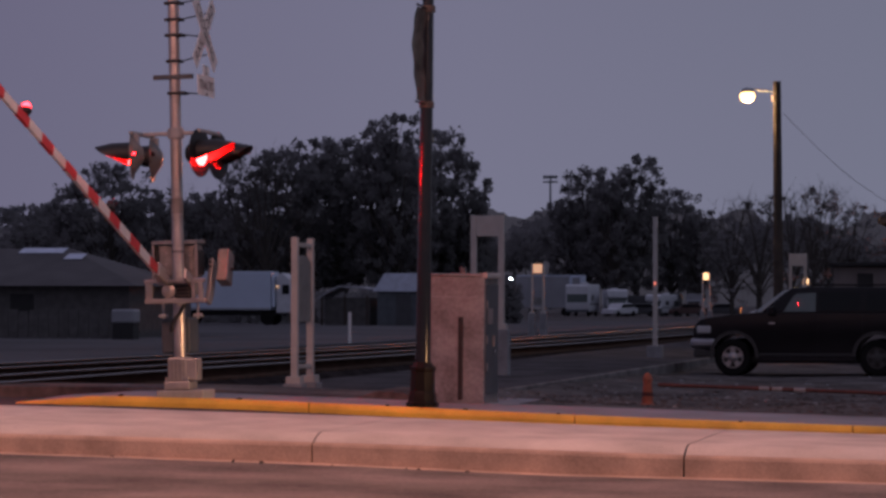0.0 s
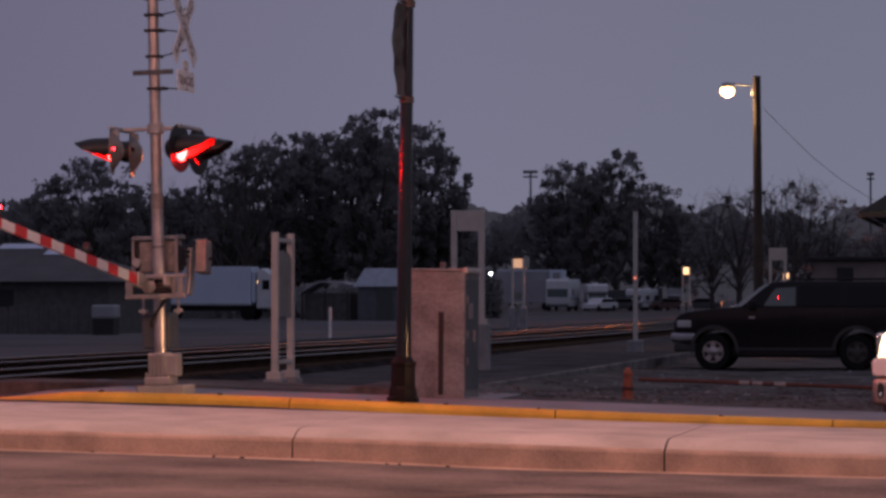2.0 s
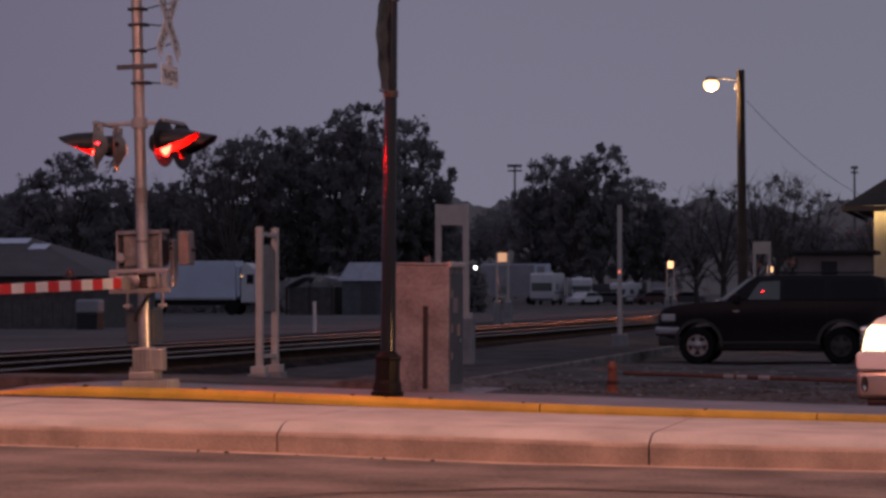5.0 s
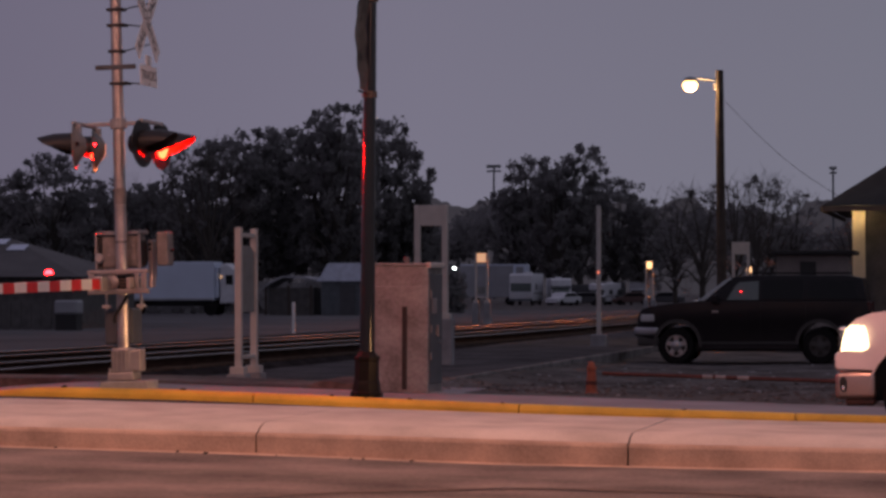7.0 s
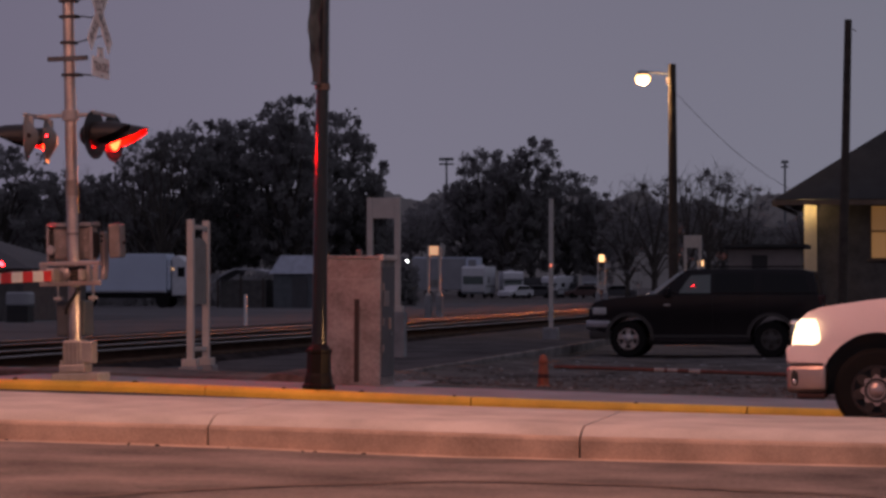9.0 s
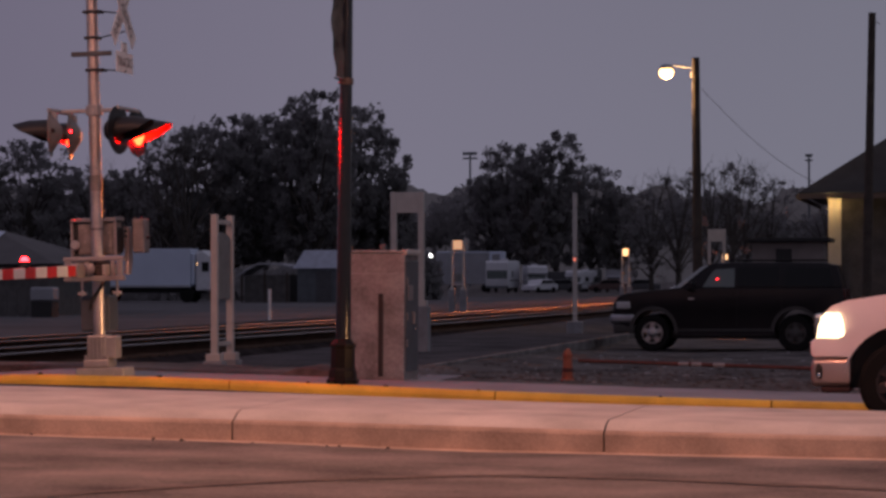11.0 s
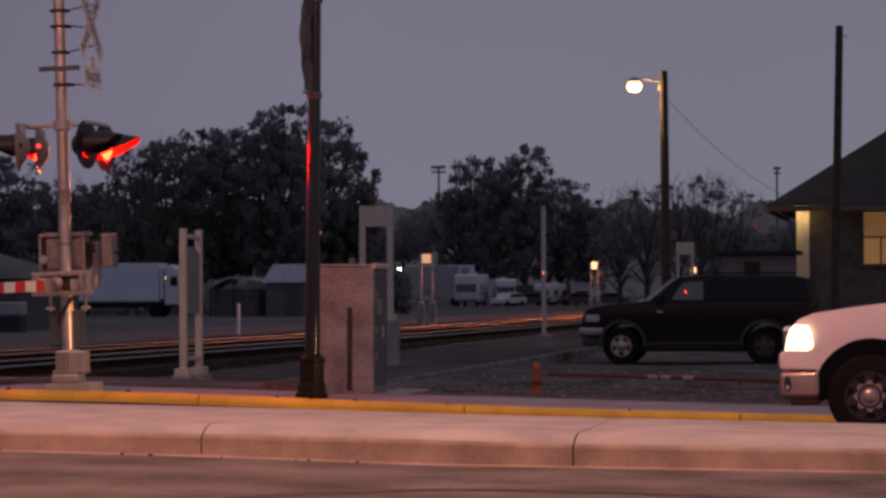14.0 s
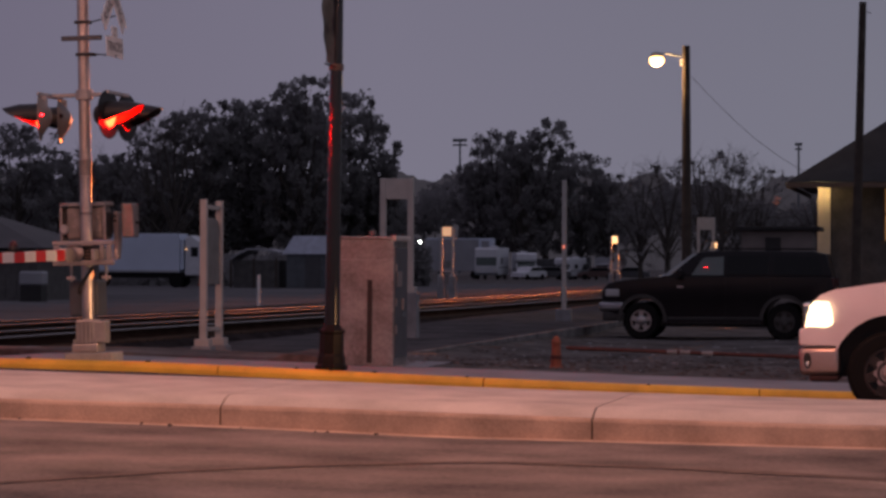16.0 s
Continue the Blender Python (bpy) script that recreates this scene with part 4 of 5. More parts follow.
def build_suv():
    car = thing("parked_suv", pose(-8.20, 62.6, -0.055) @ Matrix.Diagonal((1.035, 1, 1.06, 1)), "black older sport utility vehicle with grey lower cladding", "car")
    W2 = 0.98
    low = [(0.10, 0.62), (0.06, 0.80), (0.07, 1.00), (0.11, 1.10), (0.20, 1.185), (0.36, 1.235), (0.8, 1.29), (1.38, 1.34), (1.6, 1.35), (5.08, 1.35), (5.14, 1.1), (5.15, 0.62), (4.66, 0.44)]
    low += arch(4.07, 0.42, 0.47, 0.44) + [(3.6, 0.42), (1.52, 0.42)] + arch(0.96, 0.42, 0.47, 0.44) + [(0.45, 0.50)]
    body = part("body", nose(prism(low, -W2, W2, "y", bevel=0.055, seg=3), 0.7, 0.10), SUV_PAINT, car, smooth=True)
    cab = [(1.40, 1.345), (2.02, 1.80), (2.22, 1.875), (2.6, 1.90), (4.7, 1.89), (4.98, 1.83), (5.10, 1.345)]
    part("cabin", taper(prism(cab, -W2 + 0.02, W2 - 0.02, "y", bevel=0.04, seg=3), 1.345, 0.16, 0.55), SUV_PAINT, car, smooth=True)
    glasses = (([(2.04, 1.37), (2.24, 1.68), (2.32, 1.75), (2.74, 1.77), (2.74, 1.37)], CABGLASS), ([(2.82, 1.39), (2.82, 1.79), (3.72, 1.79), (3.70, 1.39)], CARGLASS), ([(3.84, 1.39), (3.86, 1.79), (4.80, 1.77), (4.92, 1.39)], CARGLASS))
    for side in (-1, 1):
        for outline, g in glasses:
            part("side_window", taper(prism(outline, side * (W2 - 0.024), side * (W2 - 0.012), "y"), 1.345, 0.16, 0.55), g, car)
        part("rocker", box(1.5, 3.62, side * W2 - 0.03, side * W2 + 0.03, 0.43, 0.475, 0.015), SUV_TRIM, car)
        part("sill", box(1.5, 3.62, side * W2 - 0.06, side * W2, 0.30, 0.428, 0.02), SUV_PAINT, car)
        part("running_board", box(1.6, 3.55, side * (W2 + 0.04) - 0.06, side * (W2 + 0.04) + 0.06, 0.30, 0.36, 0.015), SUV_PAINT, car)
        for cx in (0.96, 4.07):
            fl = [(cx + 0.54 * math.cos(a), 0.42 + 0.54 * math.sin(a)) for a in steps(-0.1, math.pi + 0.1, 16)] + [(cx + 0.465 * math.cos(a), 0.42 + 0.465 * math.sin(a)) for a in steps(math.pi + 0.1, -0.1, 16)]
            part("arch_flare", prism(fl, side * (W2 - 0.02), side * (W2 + 0.035), "y", bevel=0.0), SUV_TRIM, car)
        part("headlamp", nose(box(0.13, 0.45, side * 0.92 - 0.09, side * 0.92 + 0.09, 0.90, 1.06, 0.035), 0.7, 0.10), CLEAR_LAMP, car, "unlit clear headlamp")
        part("door_handle", box(2.62, 2.74, side * W2 - 0.015, side * W2 + 0.02, 1.12, 1.16, 0.008), SUV_PAINT, car)
        part("mirror", box(1.72, 1.86, side * 1.12 - 0.10, side * 1.12 + 0.10, 1.30, 1.48, 0.03), SUV_PAINT, car)
        part("roof_rail", box(2.6, 4.7, side * 0.72 - 0.02, side * 0.72 + 0.02, 1.93, 1.96, 0.01), SUV_PAINT, car)
        wheel(car, 0.93, side * 0.86, 0.385, 0.40, 0.225, 5, OLD_CHROME, side)
        wheel(car, 4.07, side * 0.86, 0.385, 0.40, 0.225, 5, MUDDY_RIM, side)
    ws = bmesh.new()
    taper(prism([(1.375, 1.352), (1.41, 1.356), (2.01, 1.80), (2.14, 1.835), (2.15, 1.815), (2.06, 1.77), (1.56, 1.356)], -W2 + 0.012, W2 - 0.012, "y", ws, 0.008), 1.345, 0.16, 0.55)
    part("windscreen", ws, WINDSCREEN, car, "pale curved windscreen", smooth=True)
    # a glowing dot added for the crossing lamp's red reflection in the glass
    part("dashboard_light", turned(((0.008, 0), (0.010, 0.006), (0.005, 0.009)), seg=10, m=pose(2.36, -0.948, 1.545, 90)), RED_SMALL, car, "small red glint added at the side window")
    part("cowl", box(1.3, 1.55, -0.8, 0.8, 1.33, 1.362, 0.012), CHROME, car)
    part("fender_badge", box(1.72, 1.86, -0.992, -0.978, 1.10, 1.14, 0.004), OLD_CHROME, car)
    part("door_seam", box(2.785, 2.793, -0.986, -0.978, 0.50, 1.34), DARK_SLOT, car)
    part("door_seam", box(3.755, 3.763, -0.986, -0.978, 0.62, 1.34), DARK_SLOT, car)
    part("front_bumper", nose(box(-0.02, 0.56, -1.0, 1.0, 0.58, 0.79, 0.07, seg=3), 0.5, 0.08), OLD_CHROME, car, "dull chrome bumper")
    part("lower_valance", nose(box(0.05, 0.56, -0.97, 0.97, 0.38, 0.575, 0.05), 0.5, 0.10), SUV_TRIM, car)
    part("grille", box(0.075, 0.16, -0.6, 0.6, 0.84, 1.05, 0.02), CHROME, car)
    part("rear_bumper", box(5.06, 5.22, -0.94, 0.94, 0.46, 0.70, 0.05), SUV_TRIM, car)
    for side in (-1, 1):
        part("tail_lamp", box(5.03, 5.165, side * 0.90 - 0.07, side * 0.90 + 0.07, 0.95, 1.33, 0.02), RED_OFF, car, "dark red tail lamp")
    part("underbody", box(0.5, 4.9, -0.7, 0.7, 0.26, 0.44, 0.03), DARK_SLOT, car)


def build_pickup():
    car = thing("pickup_truck", pose(-1.71, 30.0, 0.0, 0, -1.4, 0), "white pickup truck with lit headlamps waiting in the lane", "car")
    W2 = 1.0
    low = [(0.03, 0.76), (0.015, 0.86), (0.05, 0.93), (0.10, 0.95), (0.12, 1.10), (0.17, 1.22), (0.24, 1.285), (0.38, 1.335), (0.8, 1.39), (1.18, 1.425), (1.45, 1.44), (3.6, 1.36), (5.6, 1.34), (5.62, 0.62), (4.9, 0.62)]
    low += arch(4.42, 0.44, 0.50, 0.62) + [(3.8, 0.50), (1.55, 0.50)] + arch(0.97, 0.44, 0.625, 0.50) + [(0.40, 0.742)]
    body = nose(prism(low, -W2, W2, "y", bevel=0.07, seg=4), 0.85, 0.13)
    for v in body.verts:
        if v.co.z > 1.05 and v.co.x < 1.5:
            v.co.y *= 1 - 0.10 * min(1, (v.co.z - 1.05) / 0.38)
    part("body", body, PICKUP_PAINT, car, smooth=True)
    cab = [(1.40, 1.40), (2.10, 1.86), (2.35, 1.92), (3.35, 1.91), (3.55, 1.84), (3.65, 1.38)]
    part("cabin", taper(prism(cab, -W2 + 0.03, W2 - 0.03, "y", bevel=0.05, seg=3), 1.40, 0.16, 0.5), PICKUP_PAINT, car)
    for side in (-1, 1):
        part("side_window", taper(prism([(1.85, 1.46), (2.2, 1.80), (2.85, 1.81), (2.85, 1.46)], side * (W2 - 0.03), side * (W2 - 0.018), "y"), 1.40, 0.16, 0.5), CARGLASS, car)
        part("side_window", taper(prism([(2.92, 1.46), (2.92, 1.81), (3.42, 1.80), (3.52, 1.46)], side * (W2 - 0.03), side * (W2 - 0.018), "y"), 1.40, 0.16, 0.5), CARGLASS, car)
        lens = nose(prism([(0.07, 0.945), (0.095, 1.08), (0.14, 1.18), (0.175, 1.215), (0.325, 1.205), (0.352, 1.12), (0.368, 1.0), (0.355, 0.965), (0.30, 0.94)], side * 0.62, side * (W2 + 0.006), "y", bevel=0.02), 0.85, 0.13)
        part("headlamp", lens, HEAD_ON, car, "glaring lit headlamp")
        part("arch_lip", prism([(0.97 + 0.645 * math.cos(a), 0.44 + 0.645 * math.sin(a)) for a in steps(0.10, math.pi - 0.62, 18)] + [(0.97 + 0.618 * math.cos(a), 0.44 + 0.618 * math.sin(a)) for a in steps(math.pi - 0.62, 0.10, 18)], side * (W2 - 0.05), side * (W2 - 0.01), "y"), PICKUP_PAINT, car)
        part("wheel_well", prism(arch(0.97, 0.44, 0.61, 0.40, 14), side * 0.55, side * 0.70, "y"), DARK_SLOT, car)
        part("mirror", box(1.75, 1.92, side * 1.16 - 0.12, side * 1.16 + 0.12, 1.42, 1.66, 0.03), PICKUP_PAINT, car)
        part("fog_recess", turned(((0.075, -0.015), (0.085, -0.01), (0.085, 0.012), (0.06, 0.016)), seg=24, m=pose(0.085, side * 0.886, 0.59) @ Matrix.Diagonal((0.45, 1, 1, 1)) @ pose(0, 0, 0, -90 * side)), DARK_SLOT, car, smooth=True)
        part("fog_lamp", turned(((0.03, -0.01), (0.034, 0.018), (0.02, 0.026)), seg=16, m=pose(0.085, side * 0.886, 0.545) @ Matrix.Diagonal((0.5, 1, 1, 1)) @ pose(0, 0, 0, -90 * side)), CHROME, car, smooth=True)
        part("door_handle", box(2.65, 2.8, side * W2 - 0.02, side * W2 + 0.02, 1.16, 1.21, 0.01), CHROME, car)
        wheel(car, 0.95, side * 0.86, 0.445, 0.445, 0.262, 7, PICKUP_ALLOY, side, HUB_STEEL)
        wheel(car, 4.42, side * 0.86, 0.425, 0.42, 0.25, 7, PICKUP_ALLOY, side, HUB_STEEL)
    part("bumper_top", nose(box(0.0, 0.42, -0.99, 0.99, 0.735, 0.935, 0.05, seg=4), 0.85, 0.13), PICKUP_PAINT, car, smooth=True)
    part("front_bumper", nose(box(0.0, 0.43, -0.985, 0.985, 0.43, 0.729, 0.055, seg=4), 0.85, 0.13), PICKUP_CHROME, car, "bright chrome bumper", smooth=True)
    part("lower_valance", nose(box(0.10, 0.42, -0.94, 0.94, 0.36, 0.445, 0.03), 0.85, 0.13), VALANCE, car, "dull reddish lower valance")
    part("grille", box(0.035, 0.13, -0.58, 0.58, 0.93, 1.2, 0.03), CHROME, car)
    for z in (1.0, 1.07, 1.14):
        part("grille_bar", box(0.02, 0.05, -0.56, 0.56, z, z + 0.02, 0.006), DARK_SLOT, car)
    ws = bmesh.new()
    ws.faces.new([ws.verts.new(p) for p in ((1.46, -0.84, 1.455), (1.46, 0.84, 1.455), (2.07, 0.74, 1.85), (2.07, -0.74, 1.85))])
    bmesh.ops.solidify(ws, geom=list(ws.faces), thickness=-0.012)
    part("windscreen", ws, CARGLASS, car)
    part("bed_liner", box(3.75, 5.5, -0.85, 0.85, 1.30, 1.37, 0.01), DARK_SLOT, car)
    part("underbody", box(0.5, 5.4, -0.6, 0.6, 0.34, 0.52, 0.03), DARK_SLOT, car)


build_suv()
build_pickup()
lamp("pickup_headlamp_light", "SPOT", look((-1.82, 29.25, 1.08), (-12.0, 32.0, 0.55)), 800, (1.0, 0.52, 0.24), 0.08, 19, 0.5)
lamp("pickup_headlamp_light", "SPOT", look((-1.82, 30.75, 1.08), (-12.0, 32.9, 0.55)), 800, (1.0, 0.52, 0.24), 0.08, 19, 0.5)


# ---------------------------------------------------------------- poles and the depot
yard_lamp = thing("yard_light_pole", pose(-7.52, 74.9, 0.05, 0, -0.35, 0), "tall wooden pole with a glaring sodium yard light", "street lamp")
part("pole", rod((0, 0, -0.2), (0, 0, 7.65), 0.15, 0.105, seg=16), POLE_WOOD, yard_lamp)
part("lamp_arm", rod((-0.05, 0, 7.36), (-0.72, 0, 7.46), 0.022, seg=10), ALU_DULL, yard_lamp)
# small glowing box added for the lamp's orange light at the bracket
part("photocell_box", box(-0.16, -0.08, -0.05, 0.05, 7.10, 7.28, 0.01), WARM_SIGN, yard_lamp)
head = part("luminaire", turned(((0.06, 7.50), (0.14, 7.46), (0.18, 7.38), (0.16, 7.36)), m=pose(-0.82, 0, 0)), ALU_DULL, yard_lamp)
part("globe", turned(((0.16, 7.355), (0.21, 7.28), (0.19, 7.18), (0.10, 7.11), (0.02, 7.09)), m=pose(-0.82, 0, 0)), SODIUM_ON, head, "glaring sodium globe", smooth=True)
lamp("yard_light", "POINT", pose(-8.34, 74.85, 6.95), 230, (1.0, 0.55, 0.22), 0.15)
wire = thing("service_wire", Matrix(), "thin service wire from pole to depot", "wire")
wb = bmesh.new()
a, b = Vector((-7.42, 74.95, 6.85)), Vector((-3.9, 76.4, 3.98))
pts = [a.lerp(b, u) + Vector((0, 0, -0.30 * math.sin(math.pi * u))) for u in steps(0, 1, 10)]
for p, q in zip(pts, pts[1:]):
    rod(p, q, 0.0065, bm=wb, seg=6)
part("strand", wb, DARK_SLOT, wire)
pole2 = thing("utility_pole", pose(-2.62, 66.7, 0.05, 0, 1.3, 0), "dark wooden utility pole before the depot", "utility pole")
part("shaft", rod((0, 0, -0.2), (0, 0, 8.0), 0.125, 0.09, seg=14), POLE_WOOD, pole2)
part("pole_bracket", rod((0.05, 0, 7.8), (0.2, 0, 7.72), 0.012, seg=8), ALU_DULL, pole2)

depot = thing("depot_building", Matrix(), "low brick railway depot with dark hipped roof and lit window", "building")
rf = bmesh.new()
X0, X1, Y0, Y1, ZE, ZR = -4.82, 15.0, 75.4, 88.0, 3.95, 8.25
ed = [rf.verts.new(p) for p in ((X0, Y0, ZE), (X1, Y0, ZE), (X1, Y1, ZE), (X0, Y1, ZE))]
rg = [rf.verts.new(p) for p in ((X0 + 6.3, (Y0 + Y1) / 2, ZR), (X1 - 6.3, (Y0 + Y1) / 2, ZR))]
rf.faces.new((ed[0], ed[1], rg[1], rg[0]))
rf.faces.new((ed[1], ed[2], rg[1]))
rf.faces.new((ed[2], ed[3], rg[0], rg[1]))
rf.faces.new((ed[3], ed[0], rg[0]))
rf.faces.new(ed)
roof = part("roof", rf, ROOFING, depot, "dark shingled hipped roof")
part("fascia", box(X0 + 0.02, X1, Y0 - 0.03, Y0 - 0.004, ZE - 0.16, ZE - 0.02), FASCIA, roof)
part("fascia", box(X0 - 0.03, X0 - 0.004, Y0, Y1, ZE - 0.16, ZE - 0.02), FASCIA, roof)
wx = [-3.67, -2.22, -1.12, 2.0, 3.1, 14.4]
part("corner_pilaster", box(-4.03, -3.672, 76.45, 77.0, 0.0, 3.92, 0.01), CREAM, depot, "cream painted corner strip")
for i, (xa, xb) in enumerate(zip(wx, wx[1:])):
    if i in (1, 3):
        part("wall", box(xa, xb, 76.55, 76.85, 0, 2.32), BRICK, depot)
        part("wall", box(xa, xb, 76.55, 76.85, 3.80, 3.94), BRICK, depot)
        win = part("window", box(xa + 0.04, xb - 0.04, 76.72, 76.74, 2.34, 3.78), WINDOW_ON, depot, "warmly lit sash window")
        part("frame", box(xa, xb, 76.60, 76.68, 3.06, 3.11), FASCIA, win)
        part("frame", box(xa + 0.5, xb - 0.55, 76.60, 76.67, 2.34, 3.06), FASCIA, win)
        for fx in (xa, xb - 0.05):
            part("frame", box(fx, fx + 0.05, 76.58, 76.69, 2.32, 3.80), FASCIA, win)
        for k in range(9):
            part("blind_slat", box(xa + 0.06, xb - 0.06, 76.695, 76.712, 3.14 + 0.07 * k, 3.165 + 0.07 * k), CREAM, win)
        part("sill", box(xa - 0.06, xb + 0.06, 76.46, 76.6, 2.25, 2.315), FASCIA, win)
    else:
        part("wall", box(xa, xb, 76.55, 76.85, 0, 3.94), BRICK, depot)
part("wall_band", box(-3.6, 14.4, 76.51, 76.546, 3.83, 3.93), mat("grey_band", (0.16, 0.15, 0.145), 0.8), depot)
part("west_wall", box(-3.67, -3.4, 76.86, 87.0, 0, 3.94), BRICK, depot)
part("north_wall", box(-3.38, 14.4, 86.7, 87.0, 0, 3.94), BRICK, depot)
part("east_wall", box(14.1, 14.4, 76.86, 86.68, 0, 3.94), BRICK, depot)
part("eave_lamp", turned(((0.06, 3.945), (0.065, 3.92), (0.045, 3.88), (0.01, 3.875)), m=pose(-3.95, 76.15, 0)), SODIUM_ON, depot)
lamp("eave_light", "POINT", pose(-3.88, 76.05, 3.70), 9, (1.0, 0.72, 0.36), 0.07)

shelter = thing("yard_shed", pose(-4.65, 70.6, 0), "low dark shed with a flat overhanging roof", "shed")
part("shed_wall", box(-0.95, 0.85, -0.9, 0.9, 0, 2.52, 0.01), SHED_BOARDS, shelter)
part("shed_roof", box(-1.08, 1.05, -1.1, 1.1, 2.525, 2.63, 0.02), ROOFING, shelter)
part("roof_box", box(-0.35, 0.05, -0.95, -0.905, 2.0, 2.35, 0.01), DARK_SLOT, shelter)

# ---------------------------------------------------------------- far sheds and vehicles
def hip_house(name, x, y, w, d, eave, top, label, roof_mat, patches=()):
    h = thing(name, pose(x, y, 0.1), label, "house")
    part("wall", box(-w / 2 + 0.5, w / 2 - 0.5, -d / 2 + 0.5, d / 2 - 0.5, 0, eave), HOUSE_WALL, h)
    bm = bmesh.new()
    e = [bm.verts.new(p) for p in ((-w / 2, -d / 2, eave), (w / 2, -d / 2, eave), (w / 2, d / 2, eave), (-w / 2, d / 2, eave))]
    r = [bm.verts.new((-w / 2 + d * 0.5, 0, top)), bm.verts.new((w / 2 - d * 0.5, 0, top))]
    bm.faces.new((e[0], e[1], r[1], r[0])), bm.faces.new((e[1], e[2], r[1])), bm.faces.new((e[2], e[3], r[0], r[1])), bm.faces.new((e[3], e[0], r[0])), bm.faces.new(e)
    rf = part("roof", bm, roof_mat, h)
    for k in range(3):
        part("window", box(-w / 2 + 1.4 + k * (w - 3) / 3, -w / 2 + 2.4 + k * (w - 3) / 3, -d / 2 + 0.46, -d / 2 + 0.499, eave * 0.45, eave * 0.85), DARK_SLOT, h)
    return h, rf


h1, r1 = hip_house("house", -43.6, 108.0, 15.0, 9.0, 2.15, 3.75, "low dark house with a broad shingled roof", HOUSE_ROOF)
slope_m = pose(0, 0, 3.75, 19.57)
for sx0, sx1, sy0, sy1 in ((0.9, 2.9, -0.7, -0.05), (3.2, 4.0, -1.5, -0.8)):
    sheet = box(sx0, sx1, sy0, sy1, 0.02, 0.05, 0.005)
    move(sheet, list(sheet.verts), slope_m)
    part("roof_sheet", sheet, METAL_ROOF, r1, "pale metal roof sheet")
h2, r2 = hip_house("house", -60.0, 125.0, 13.0, 8.0, 2.3, 4.0, "dark distant house behind the yard", HOUSE_ROOF)
fence = thing("yard_fence", pose(-40.0, 101.0, 0.12), "low dark board fence before the house", "fence")
for k in range(26):
    part("board", box(-6 + k * 0.42, -6 + k * 0.42 + 0.36, -0.02, 0.02, 0, 1.15 + 0.05 * math.sin(k * 2.1), 0.005), HOUSE_WALL, fence)
for z in (0.25, 0.9):
    part("fence_rail", box(-6, 4.9, 0.025, 0.07, z, z + 0.09), HOUSE_WALL, fence)
crate = thing("storage_tank", pose(-35.08, 99.3, 0.12), "small pale storage box by the fence", "box")
part("tank_stand", box(-0.42, 0.42, -0.36, 0.36, 0.0, 0.66, 0.02), DARK_SLOT, crate)
part("tank_body", box(-0.46, 0.46, -0.42, 0.42, 0.662, 1.2, 0.09), TRAILER_DIM, crate, "pale dented tank")

trailer = thing("semi_trailer", pose(-50.8, 165.5, 0.16, 0, 0, 4), "long pale blue-white box trailer", "trailer")
part("box_body", box(-7.8, 2.25, -1.25, 1.25, 0.95, 3.4, 0.05), TRAILER, trailer)
part("side_door", box(1.45, 1.95, -1.262, -1.252, 1.2, 3.1, 0.004), TRAILER, trailer)
part("lower_rail", box(-7.75, 2.2, -1.27, -1.253, 0.96, 1.08, 0.004), TRAILER_DIM, trailer)
part("front_fairing", box(2.27, 2.5, -1.15, 1.15, 1.1, 3.1, 0.08), TRAILER, trailer)
part("tractor_cab", prism(((2.56, 0.75), (2.56, 3.15), (2.95, 3.3), (3.5, 2.9), (3.62, 1.9), (4.3, 1.7), (4.4, 0.75)), -1.1, 1.1, "y", bevel=0.1), VAN_WHITE, trailer, "white tractor cab")
part("cab_window", box(2.95, 3.4, -1.112, -1.102, 1.95, 2.55, 0.004), CARGLASS, trailer)
for x in (-4.2, -3.2, 2.0):
    for sy in (-1.05, 1.05):
        part("wheel", turned(((0.42, -0.13), (0.46, -0.08), (0.46, 0.08), (0.42, 0.13)), m=pose(x, sy, 0.46, 90)), TYRE, trailer)
part("chassis", box(-5.1, 2.9, -0.5, 0.5, 0.6, 0.945), DARK_SLOT, trailer)
part("marker_lamp", box(2.63, 2.67, -1.13, -1.102, 2.38, 2.5, 0.005), BRIGHT_SIGN, trailer)

shed = thing("garden_shed", pose(-40.2, 167.4, 0.15), "small shed with a pale gabled metal roof", "shed")
part("shed_wall", box(-1.7, 1.7, -1.5, 1.5, 0, 2.2), CASE_GREY, shed)
part("shed_roof", prism(((-1.95, 2.15), (-1.2, 3.3), (1.9, 3.3), (1.95, 2.15)), -1.7, 1.7, "y"), METAL_ROOF, shed)
part("shed_door", box(-0.5, 0.5, -1.54, -1.502, 0.05, 1.95), VAN_DARK, shed)
lean_to = thing("open_shed", pose(-44.0, 167.2, 0.15), "low dark open shed with a dull metal roof", "shed")
part("shed_wall", box(-1.45, 1.5, -0.9, 1.4, 0, 1.75), HOUSE_WALL, lean_to)
part("shed_roof", prism(((-1.75, 1.72), (-1.1, 2.2), (-0.35, 2.52), (0.9, 2.46), (1.6, 2.3), (1.6, 2.2), (0.9, 2.34), (-0.35, 2.40), (-1.1, 2.06), (-1.7, 1.66)), -1.5, 1.6, "y"), TRAILER_DIM, lean_to)
for px_ in (-1.5, 0.0, 1.45):
    part("shed_post", box(px_ - 0.06, px_ + 0.06, -1.45, -1.33, 0, 1.9), POLE_WOOD, lean_to)


